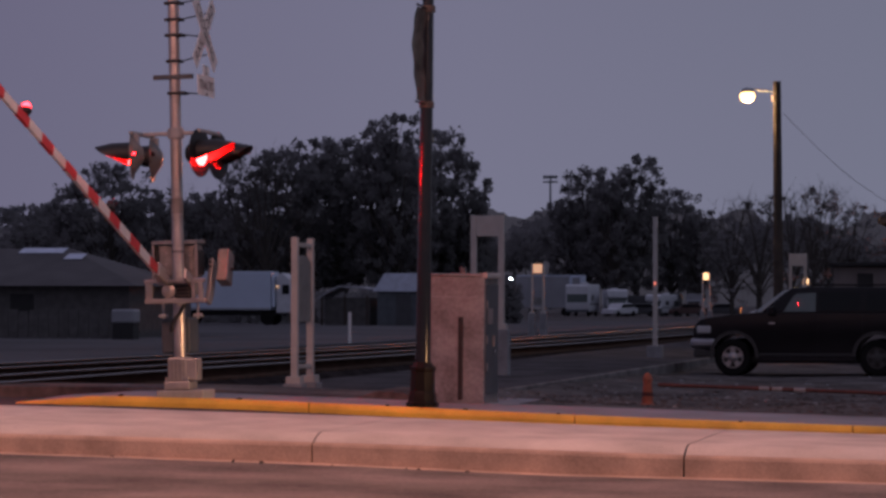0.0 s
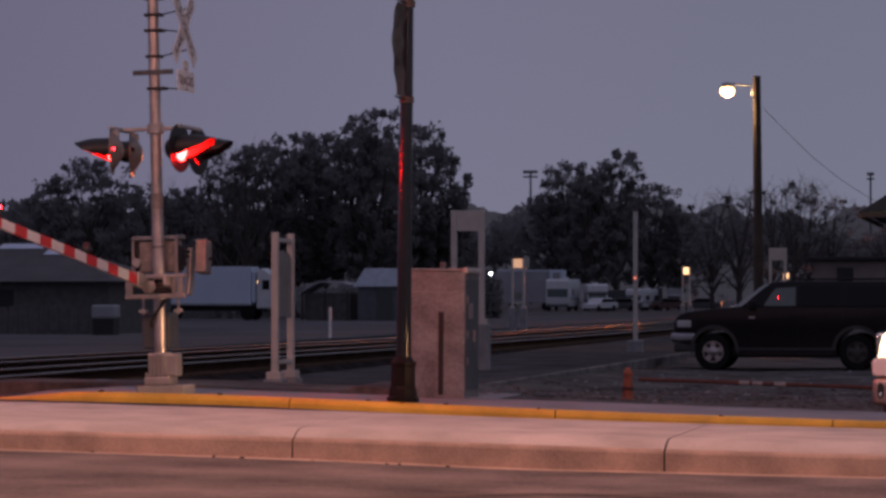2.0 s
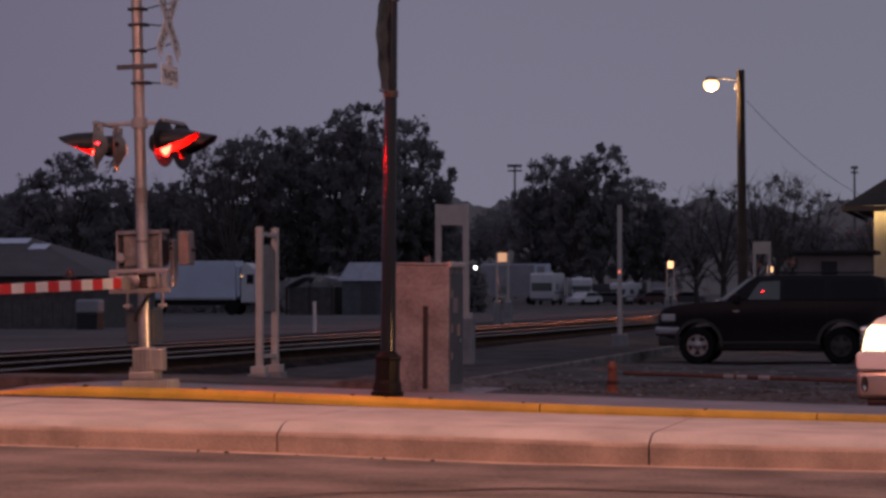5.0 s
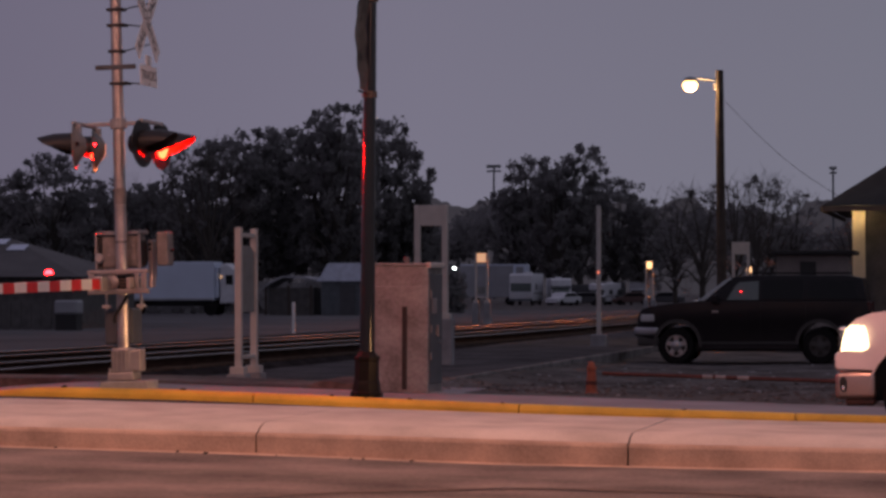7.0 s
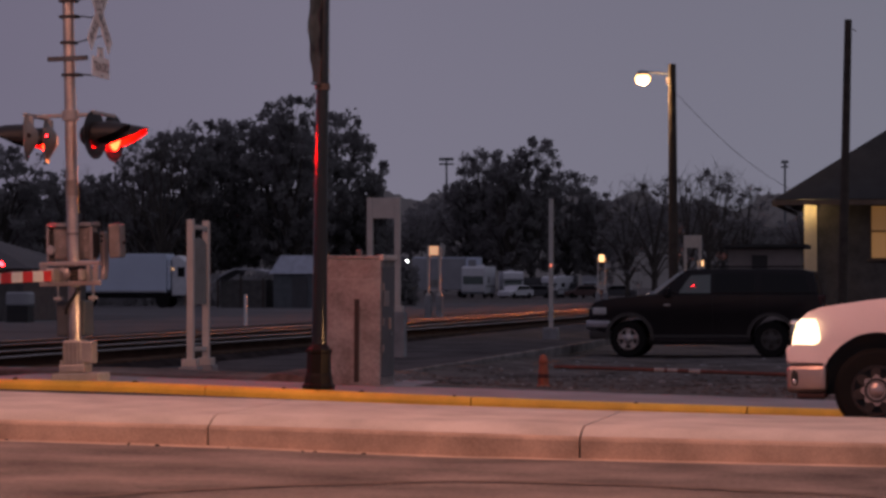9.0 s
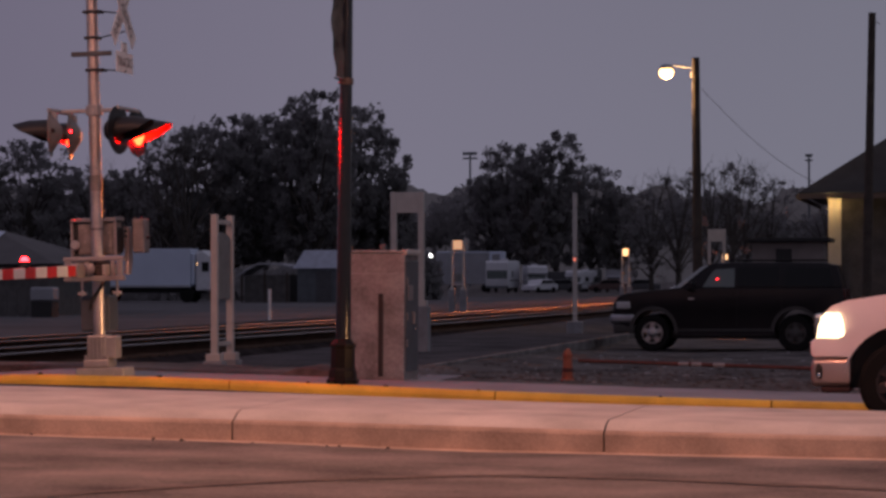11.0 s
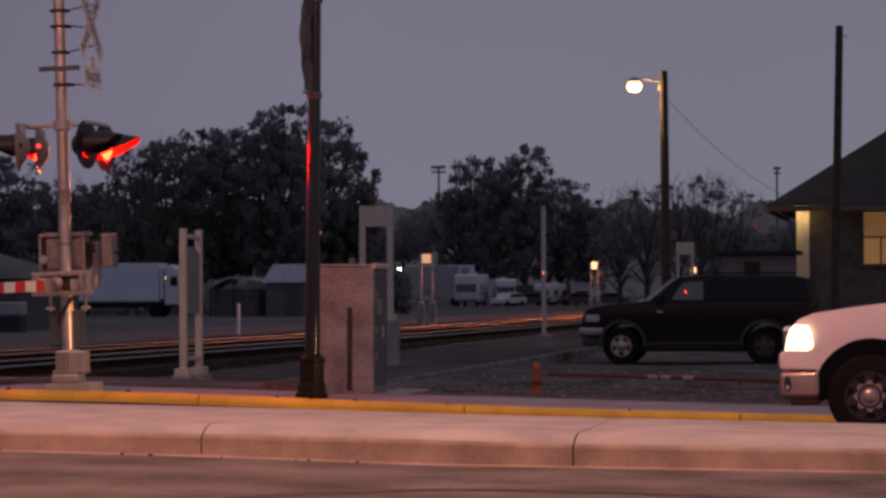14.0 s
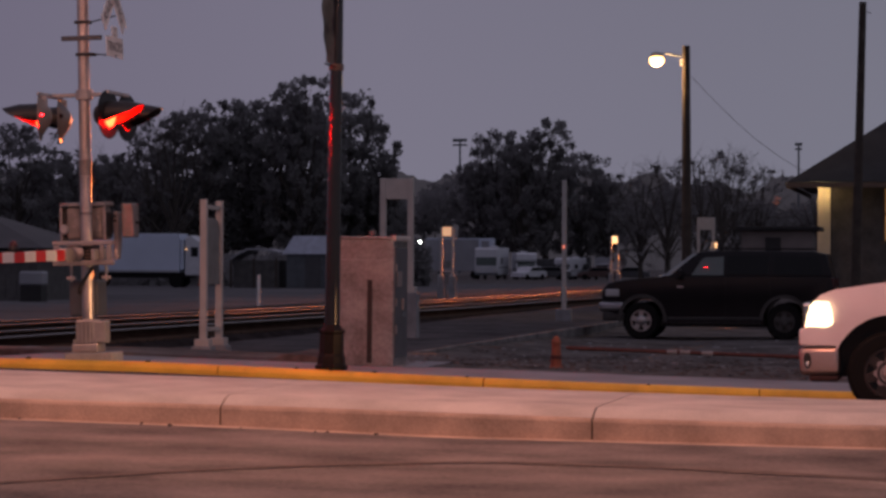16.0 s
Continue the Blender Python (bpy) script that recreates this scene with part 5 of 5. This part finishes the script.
def box_truck(x, y, rz, s, label, cargo=True, body=VAN_WHITE, group="parked yard vehicles"):
    t = thing("box_truck", pose(x, y, 0.15, 0, 0, rz) @ Matrix.Scale(s, 4), label, "truck", group)
    if cargo:
        part("cargo_box", box(-2.4, 2.6, -1.15, 1.15, 0.9, 3.2, 0.05), body, t)
    cabp = [(-3.9, 0.45), (-4.0, 1.2), (-3.6, 1.35), (-3.15, 2.15), (-2.45, 2.3), (-2.45, 0.45)]
    part("cab", prism(cabp, -1.0, 1.0, "y", bevel=0.08), body, t)
    part("windscreen", prism([(-3.66, 1.36), (-3.22, 2.1), (-3.16, 2.1), (-3.58, 1.36)], -0.9, 0.9, "y"), CARGLASS, t)
    part("side_window", box(-3.2, -2.6, -1.02, -1.003, 1.4, 2.05), CARGLASS, t)
    part("bumper", box(-4.1, -3.95, -1.0, 1.0, 0.4, 0.65, 0.03), DARK_SLOT, t)
    for sy in (-0.6, 0.6):
        part("headlamp", box(-4.03, -3.98, sy - 0.15, sy + 0.15, 0.8, 1.0, 0.02), ALLOY, t)
    for wx_ in (-3.2, 1.4):
        for sy in (-0.95, 0.95):
            part("wheel", turned(((0.36, -0.12), (0.4, -0.07), (0.4, 0.07), (0.36, 0.12)), m=pose(wx_, sy, 0.4, 90)), TYRE, t)
    return t


def motorhome(x, y, rz, s, label, cab_over):
    """A camper van that looks along -x: a tall body, a big windscreen and a short nose."""
    t = thing("motorhome", pose(x, y, 0.15, 0, 0, rz) @ Matrix.Scale(s, 4), label, "motorhome", "parked yard vehicles")
    if cab_over:
        shape = [(-3.6, 0.5), (-3.7, 1.15), (-3.0, 1.3), (-2.75, 1.95), (-3.35, 2.15), (-3.3, 2.8), (-2.8, 3.0), (3.0, 3.0), (3.0, 0.5)]
        screen = [(-3.04, 1.32), (-2.80, 1.93), (-2.77, 1.93), (-2.98, 1.32)]
    else:
        shape = [(-3.2, 0.45), (-3.3, 1.2), (-3.2, 2.9), (-3.0, 3.1), (3.0, 3.1), (3.0, 0.45)]
        screen = [(-3.325, 1.35), (-3.25, 2.15), (-3.2, 2.15), (-3.27, 1.35)]
    part("body", prism(shape, -1.15, 1.15, "y", bevel=0.09), VAN_WHITE, t)
    part("windscreen", prism(screen, -1.0, 1.0, "y"), CABGLASS, t)
    part("bumper", box(shape[0][0] - 0.16, shape[0][0] + 0.04, -1.1, 1.1, 0.42, 0.66, 0.03), CASE_GREY, t)
    for sy in (-0.85, 0.85):
        part("headlamp", box(shape[1][0] - 0.03, shape[1][0] + 0.08, sy - 0.15, sy + 0.15, 0.8, 1.0, 0.02), ALLOY, t)
        part("side_window", box(-1.6, -0.6, sy * 1.353 - 0.012, sy * 1.353 + 0.012, 1.5, 2.1), CARGLASS, t)
        part("side_stripe", box(-2.7, 2.9, sy * 1.353 - 0.008, sy * 1.353 + 0.008, 1.12, 1.24), VAN_DARK, t)
    part("roof_vent", box(0.4, 1.1, -0.35, 0.35, shape[4][1] + 0.002, shape[4][1] + 0.2, 0.03) if not cab_over else box(0.4, 1.1, -0.35, 0.35, 3.002, 3.2, 0.03), VAN_WHITE, t)
    for wx_ in (-2.5, 1.7):
        for sy in (-0.98, 0.98):
            part("wheel", turned(((0.36, -0.12), (0.4, -0.07), (0.4, 0.07), (0.36, 0.12)), m=pose(wx_, sy, 0.4, 90)), TYRE, t)


motorhome(-50.85, 293.2, 90, 1.12, "white motorhome with a broad dark windscreen", False)
motorhome(-47.75, 296.0, 104, 0.98, "white camper van with a sleeping loft over its cab", True)
motorhome(-42.9, 300.0, 70, 0.8, "dull pale camper van parked farther off", True)
box_truck(-39.6, 301.0, 96, 0.78, "small pale truck in the far yard", body=TRAILER_DIM)
box_truck(-45.3, 300.0, 0, 0.72, "dark parked delivery van", body=VAN_DARK)
box_truck(-42.2, 303.0, 96, 0.8, "dull dark parked truck in the far yard", body=VAN_DARK)
grey_tr = thing("semi_trailer", pose(-56.4, 303.0, 0.15), "grey box trailer beside the white trucks", "trailer")
part("box_body", box(-3.6, 2.5, -1.2, 1.2, 0.9, 4.45, 0.05), TRAILER_DIM, grey_tr)
part("roof_cap", box(-3.6, 2.5, -1.2, 1.2, 4.455, 4.6, 0.03), TRAILER, grey_tr)
part("end_wall", box(2.51, 4.0, -1.22, 1.2, 0.9, 4.6, 0.04), TRAILER, grey_tr, "white end of the trailer")
part("end_panel", box(2.85, 3.7, -1.25, -1.222, 3.5, 4.3, 0.01), TRAILER_DIM, grey_tr)
for x in (-1.8, 2.0):
    part("wheel", turned(((0.42, -0.13), (0.46, -0.08), (0.46, 0.08), (0.42, 0.13)), m=pose(x, -1.0, 0.46, 90)), TYRE, grey_tr)


def far_car(x, y, rz, paint, label):
    c = thing("car", pose(x, y, 0.15, 0, 0, rz), label, "car", "parked yard vehicles")
    part("body", prism([(-2.2, 0.3), (-2.2, 0.75), (-1.1, 0.9), (-0.6, 1.4), (1.1, 1.42), (1.7, 0.95), (2.2, 0.9), (2.2, 0.3)], -0.85, 0.85, "y", bevel=0.1), paint, c)
    part("side_window", prism([(-0.9, 0.95), (-0.52, 1.33), (1.05, 1.34), (1.5, 0.98)], -0.86, -0.853, "y"), CARGLASS, c)
    for wx_ in (-1.35, 1.35):
        part("wheel", turned(((0.28, -0.1), (0.32, -0.06), (0.32, 0.06), (0.28, 0.1)), m=pose(wx_, -0.78, 0.32, 90)), TYRE, c)


far_car(-46.1, 289.0, 62, VAN_WHITE, "small pale car in the far yard")
far_car(-44.2, 292.0, 0, VAN_DARK, "dark car in the far yard")
far_car(-39.5, 296.0, 0, VAN_RED, "dull red car in the far yard")
far_car(-36.5, 300.0, 0, VAN_DARK, "dark car in the far yard")
for k in range(4):
    far_car(-31.0 + 4.9 * k, 305.0 + k, 5 * k, VAN_DARK if k % 2 else VAN_WHITE, "distant parked car in the yard")

far_lamp = thing("yard_lamp", pose(-39.4, 196.0, 0.15), "small white lamp on a thin yard pole", "lamp")
part("pole", rod((0, 0, 0), (0, 0, 3.3), 0.05, seg=8), POLE_WOOD, far_lamp)
part("lamp_glass", turned(((0.05, 3.08), (0.13, 3.14), (0.13, 3.22), (0.05, 3.3)), m=pose(0, -0.06, 0)), WHITE_ON, far_lamp)
marker = thing("track_marker", pose(-24.5, 93.0, 0.15), "thin white marker post by the yard", "post")
part("stake", box(-0.05, 0.05, -0.04, 0.04, 0, 1.1, 0.01), WHITE_PAINT, marker)


def flood_tower(x, y, h, w, label, lean=0):
    t = thing("floodlight_mast", pose(x, y, 0, 0, lean, 0), label, "mast", "floodlight masts")
    part("mast", rod((0, 0, 0), (0, 0, h), 0.32, 0.2, seg=8), CASE_GREY, t)
    for k in range(2):
        part("lamp_rack", box(-w / 2, w / 2, -0.25, 0.25, h - 0.3 - k * 1.1, h + 0.05 - k * 1.1, 0.03), CASE_GREY, t)
    for k in range(5):
        part("floodlight", box(-w / 2 + k * w / 5 + 0.05, -w / 2 + (k + 0.75) * w / 5, -0.5, -0.26, h - 0.55, h + 0.2, 0.03), CASE_GREY, t)


flood_tower(-109.6, 589.9, 29.6, 3.2, "tall distant floodlight mast")
flood_tower(-36.0, 603.7, 29.0, 1.6, "slim distant floodlight mast")
flood_tower(-151.5, 378.6, 15.4, 4.2, "distant floodlight rack on a mast")

# ---------------------------------------------------------------- trees
def leaf_cloud(rng, clusters, leaf):
    """Many small leaf quads scattered round twig ends: (centre, radius, count)."""
    vs, fs = [], []
    for c, r, n in clusters:
        p = rng.normal(size=(n, 3))
        p /= np.linalg.norm(p, axis=1)[:, None]
        p = np.array(c) + p * (r * rng.random((n, 1)) ** 0.5) * np.array((1, 1, 0.8))
        u = rng.normal(size=(n, 3))
        u /= np.linalg.norm(u, axis=1)[:, None]
        v = np.cross(u, rng.normal(size=(n, 3)))
        v /= np.linalg.norm(v, axis=1)[:, None]
        s = leaf * (0.5 + rng.random((n, 1)))
        for q, uu, vv in zip(p, u * s, v * s * 0.6):
            i = len(vs)
            vs += [tuple(q - uu), tuple(q + vv), tuple(q + uu), tuple(q - vv)]
            fs.append((i, i + 1, i + 2, i + 3))
    me = bpy.data.meshes.new("crown")
    me.from_pydata(vs, [], fs)
    me.materials.append(LEAF)
    return me


def tree(seed, h, spread, lobes, per, leaf, label, bare=0.0):
    """A tree of height h round the origin: trunk, limbs and a crown of leaf clumps."""
    rng = np.random.default_rng(seed)
    t = thing("tree", Matrix(), label, "tree", "trees along the yard")
    wood = bmesh.new()
    rod((0, 0, -0.3), (0, 0, h * 0.38), h * 0.026, h * 0.017, wood, 8)
    clusters = []
    for i in range(lobes):
        a = 2.4 * i + rng.random() * 0.7
        up = (i + 0.5) / lobes
        out = spread * (0.25 + 0.75 * math.sin(math.pi * min(1, 0.12 + up * 0.86))) * (0.55 + 0.5 * rng.random())
        tip = Vector((out * math.cos(a), out * math.sin(a), h * (0.20 + 0.74 * up)))
        root = Vector((0, 0, h * (0.12 + 0.26 * up)))
        mid = root.lerp(tip, 0.55) + Vector((0, 0, h * 0.04))
        rod(root, mid, h * 0.011, h * 0.006, wood, 6)
        rod(mid, tip, h * 0.006, h * 0.002, wood, 5)
        for k in range(7 if bare < 0.5 else 9):
            d = Vector(rng.normal(size=3))
            d.normalize()
            end = tip + d * spread * (0.30 if bare < 0.5 else 0.38) * (0.4 + rng.random())
            if end.z > h:
                end.z = h - rng.random() * 0.05 * h
            rod(mid.lerp(tip, 0.3 + 0.7 * rng.random()), end, h * (0.0035 if bare < 0.5 else 0.0024), h * 0.001, wood, 4)
            if bare > 0.5:
                for kk in range(3):
                    d2 = Vector(rng.normal(size=3)) * spread * 0.14 + Vector((0, 0, spread * 0.1))
                    rod(end, end + d2, h * 0.0012, h * 0.0005, wood, 3)
            if rng.random() > bare:
                clusters.append((tuple(end), spread * (0.075 + 0.115 * rng.random()), int(per * (0.6 + 0.8 * rng.random()))))
    part("trunk", wood, BARK, t)
    if clusters:
        cr = new("crown", leaf_cloud(rng, clusters, leaf))
        cr.parent = t
    return t


def far(bearing, d):
    xc = bearing * d
    return xc * 0.983 - d * 0.184, xc * 0.184 + d * 0.983


MODELS = [
    tree(11, 15.0, 4.6, 26, 54, 0.175, "dark leafy broad tree at dusk"),
    tree(12, 15.0, 5.2, 30, 54, 0.175, "dark leafy broad tree at dusk"),
    tree(13, 15.0, 3.8, 24, 52, 0.17, "dark leafy upright tree at dusk"),
    tree(14, 15.0, 4.2, 16, 16, 0.22, "half-bare tree with thin branches", bare=0.9),
    tree(15, 15.0, 4.8, 18, 20, 0.22, "sparse tree with open leaf clumps", bare=0.62),
]
GROVE = (  # model, bearing from the gaze (mrad), height over the eye (mrad), distance, widening
    (1, -163, 51.5, 235, 1.0), (0, -176, 40, 240, 1.1), (2, -146, 42, 245, 1.1), (0, -130, 40, 250, 1.1), (4, -137, 43, 240, 0.9), (2, -124, 41, 238, 0.9), (1, -118, 36, 255, 1.0),
    (4, -112, 54, 225, 0.8), (1, -98, 57, 228, 0.95), (0, -86, 60, 232, 1.0), (1, -75, 61, 236, 0.9), (2, -62, 64, 230, 0.85), (0, -56, 69, 226, 0.8),
    (2, -46, 60, 234, 0.8), (1, -39, 64, 238, 0.75), (0, -28, 44, 236, 0.75), (3, -104, 58, 222, 1.0), (2, -26.5, 36, 238, 0.9),
    (1, 16, 50, 350, 0.85), (0, 33, 54, 346, 0.85), (2, 24, 46, 342, 0.9), (1, 46, 42, 354, 0.85), (2, 8, 38, 350, 0.9), (0, 56, 34, 350, 0.9),
    (4, 68, 38, 262, 0.9), (3, 78, 42, 258, 1.0), (3, 90, 44, 285, 1.0), (4, 103, 43, 340, 0.9), (3, 98, 46, 318, 0.9), (3, 112, 40, 390, 1.0), (3, 134, 36, 175, 1.0),
    (0, -190, 32, 250, 1.1), (1, 150, 34, 270, 1.0),
)
for i, (k, b, e, d, wd) in enumerate(GROVE):
    x, y = far(b / 1000, d)
    h = e / 1000 * d + 1.5
    s = h / 15.0
    copy_thing(MODELS[k], pose(x, y, 0.1, 0, 0, 67 * i) @ Matrix.Diagonal((s * wd, s * wd, s, 1)))
for mdl in MODELS:
    for o in (*mdl.children_recursive, mdl):
        bpy.data.objects.remove(o)

rng = np.random.default_rng(5)
clumps = []
for i in range(330):
    b = -0.20 + 0.36 * i / 330
    d = 385 + 25 * rng.random()
    x, y = far(b, d)
    top = (0.030 + 0.006 * math.sin(b * 90) + 0.004 * math.sin(b * 37 + 1)) * d
    for k in range(3):
        clumps.append(((x + rng.normal() * 1.5, y + rng.normal() * 3, (0.70 + 0.15 * k) * top), 2.0, 22))
woods = new("woods", leaf_cloud(rng, clumps, 0.5))
tagged(woods, "dark belt of far woods behind the yard", "woods", kind="stuff")
clumps = []
for i in range(110):
    b = -0.17 + 0.135 * i / 110
    d = 185 + 14 * rng.random()
    x, y = far(b, d)
    for k in range(2):
        clumps.append(((x, y, 0.5 + 1.1 * k * (0.6 + 0.8 * rng.random())), 1.1, 26))
for b, d, r in ((-0.0155, 190, 1.3), (-0.0165, 191, 1.0), (-0.0145, 190, 1.1)):
    x, y = far(b, d)
    for k in range(4):
        clumps.append(((x, y, 0.4 + 0.7 * k), r, 60))
scrub = new("scrub", leaf_cloud(rng, clumps, 0.3))
tagged(scrub, "low dark scrub along the yard's edge", "shrubs", kind="stuff")

# the wooded skyline far behind everything, its haze put in as faint glow
ridge = bmesh.new()
rim = []
for i in range(361):
    x, y = far(-0.40 + 0.002 * i, 1300)
    h = 1300 * (0.0325 + 0.0022 * math.sin(i * 0.17) + 0.0022 * math.sin(i * 0.53 + 2)) + 3.3 * noise.noise(Vector((i * 0.8, 0, 4)))
    rim.append([ridge.verts.new((x, y, z)) for z in (-1.0, h * 0.55, h)])
for a, b in zip(rim, rim[1:]):
    for j in range(2):
        ridge.faces.new((a[j], b[j], b[j + 1], a[j + 1]))
HAZE_GLOW = glow("haze_as_glow", (0.031, 0.027, 0.033), 1.0, (0.05, 0.05, 0.055))
tagged(part("backdrop", ridge, HAZE_GLOW), "dark wooded skyline in the far distance, its haze a faint glow", "backdrop", kind="structure")


def rubble(name, count, area, sizes, height, material, label, category, seed):
    """Loose clods or bits lying on the ground, too many to count."""
    r = np.random.default_rng(seed)
    bm = bmesh.new()
    for _ in range(count):
        x, y = r.uniform(area[0], area[1]), r.uniform(area[2], area[3])
        s = r.uniform(*sizes)
        made = bmesh.ops.create_icosphere(bm, subdivisions=1, radius=s)["verts"]
        for v in made:
            v.co *= 0.7 + 0.6 * r.random()
        move(bm, made, pose(x, y, height(x, y) + s * 0.15, 0, 0, r.uniform(0, 360)) @ Matrix.Diagonal((1.3, 1, 0.55, 1)))
    return tagged(part(name, bm, material), label, category, kind="stuff")


rubble("dirt_clods", 1300, (-8.3, 1.5, 36.0, 47.0), (0.012, 0.045), ground_height, DIRT, "loose dark clods of earth on the dirt", "rubble", 21)
rubble("pale_stones", 160, (-8.3, 1.5, 36.5, 60.0), (0.015, 0.05), ground_height, PIER, "scattered pale stones on the dirt", "stones", 22)
rubble("ballast_stones", 700, (-13.6, -12.9, 38.0, 75.0), (0.02, 0.05), lambda x, y: rail_top(y) - 0.36, BALLAST, "loose ballast stones beside the track", "stones", 23)
rubble("kerb_litter", 16, (-12.0, 2.0, 24.6, 24.9), (0.012, 0.03), lambda x, y: 0.002 + gutter_rise(x), DARK_SLOT, "dry dark leaves and grit in the gutter", "litter", 24)
rubble("leaf_litter", 7, (-12.2, -3.0, 32.60, 32.70), (0.02, 0.045), lambda x, y: 0.125 + rise(x), DARK_SLOT, "dry dark leaves lying on the yellow kerb", "litter", 26)

# ---------------------------------------------------------------- the coming train's headlight, beyond the depot
train_light = thing("locomotive", pose(-15.27, 740, 0.3), "distant diesel locomotive with a bright headlight", "locomotive")
part("underframe", box(-1.4, 1.4, 0.2, 18.0, 0.95, 1.35, 0.05), SIGNAL_BLACK, train_light)
part("short_hood", prism(((-1.0, 1.36), (1.0, 1.36), (1.0, 3.2), (0.8, 3.4), (-0.8, 3.4), (-1.0, 3.2)), 1.2, 3.2, "y", bevel=0.08), VAN_RED, train_light)
part("cab", prism(((-1.5, 1.36), (1.5, 1.36), (1.5, 4.1), (0.9, 4.5), (-0.9, 4.5), (-1.5, 4.1)), 3.21, 5.8, "y", bevel=0.06), VAN_RED, train_light)
part("long_hood", prism(((-1.0, 1.36), (1.0, 1.36), (1.0, 4.0), (0.8, 4.3), (-0.8, 4.3), (-1.0, 4.0)), 5.81, 17.5, "y", bevel=0.08), VAN_RED, train_light)
for wy in (2.2, 4.2, 6.2, 12.0, 14.0, 16.0):
    for sx in (-0.72, 0.72):
        part("wheel", turned(((0.45, -0.07), (0.5, -0.05), (0.5, 0.05), (0.45, 0.07)), m=pose(sx, wy, 0.52, 0, 90)), RAIL, train_light)
part("pilot", prism(((-1.4, 0.25), (1.4, 0.25), (1.4, 0.94), (-1.4, 0.94)), 0.0, 0.4, "y", bevel=0.04), SIGNAL_BLACK, train_light)
# unseen long tube, added to keep the headlight's beam narrow
part("headlight_tube", turned(((0.0955, -0.2), (0.12, -0.2), (0.12, 3.0), (0.0955, 3.0), (0.0955, -0.2)), m=pose(0, 3.2, 3.75, 90), cap=False), SIGNAL_BLACK, train_light)
part("headlight", turned(((0.09, 0.0), (0.09, 0.02), (0.06, 0.04), (0.02, 0.05)), m=pose(0, 3.2, 3.75, 90)), glow("train_beam", (1.0, 0.21, 0.05), 1.5e7), train_light, "glaring warm headlight")


# ---------------------------------------------------------------- what moves
def motions():
    walk(gate_arm, [(t, pose(*ARM_PIVOT, -a)) for t, a in ARM_ROWS])
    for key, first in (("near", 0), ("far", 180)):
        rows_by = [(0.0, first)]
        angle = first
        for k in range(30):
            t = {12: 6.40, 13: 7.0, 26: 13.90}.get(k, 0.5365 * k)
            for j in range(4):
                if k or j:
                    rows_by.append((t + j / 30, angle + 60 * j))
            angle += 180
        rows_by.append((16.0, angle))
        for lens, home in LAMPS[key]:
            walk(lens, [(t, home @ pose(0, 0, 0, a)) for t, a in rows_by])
    walk(train_light, [(t, pose(-15.27, y, 0.3)) for t, y in ((0.0, 740), (4.0, 660), (7.0, 595), (9.0, 540), (12.0, 470), (16.0, 415))])


motions()
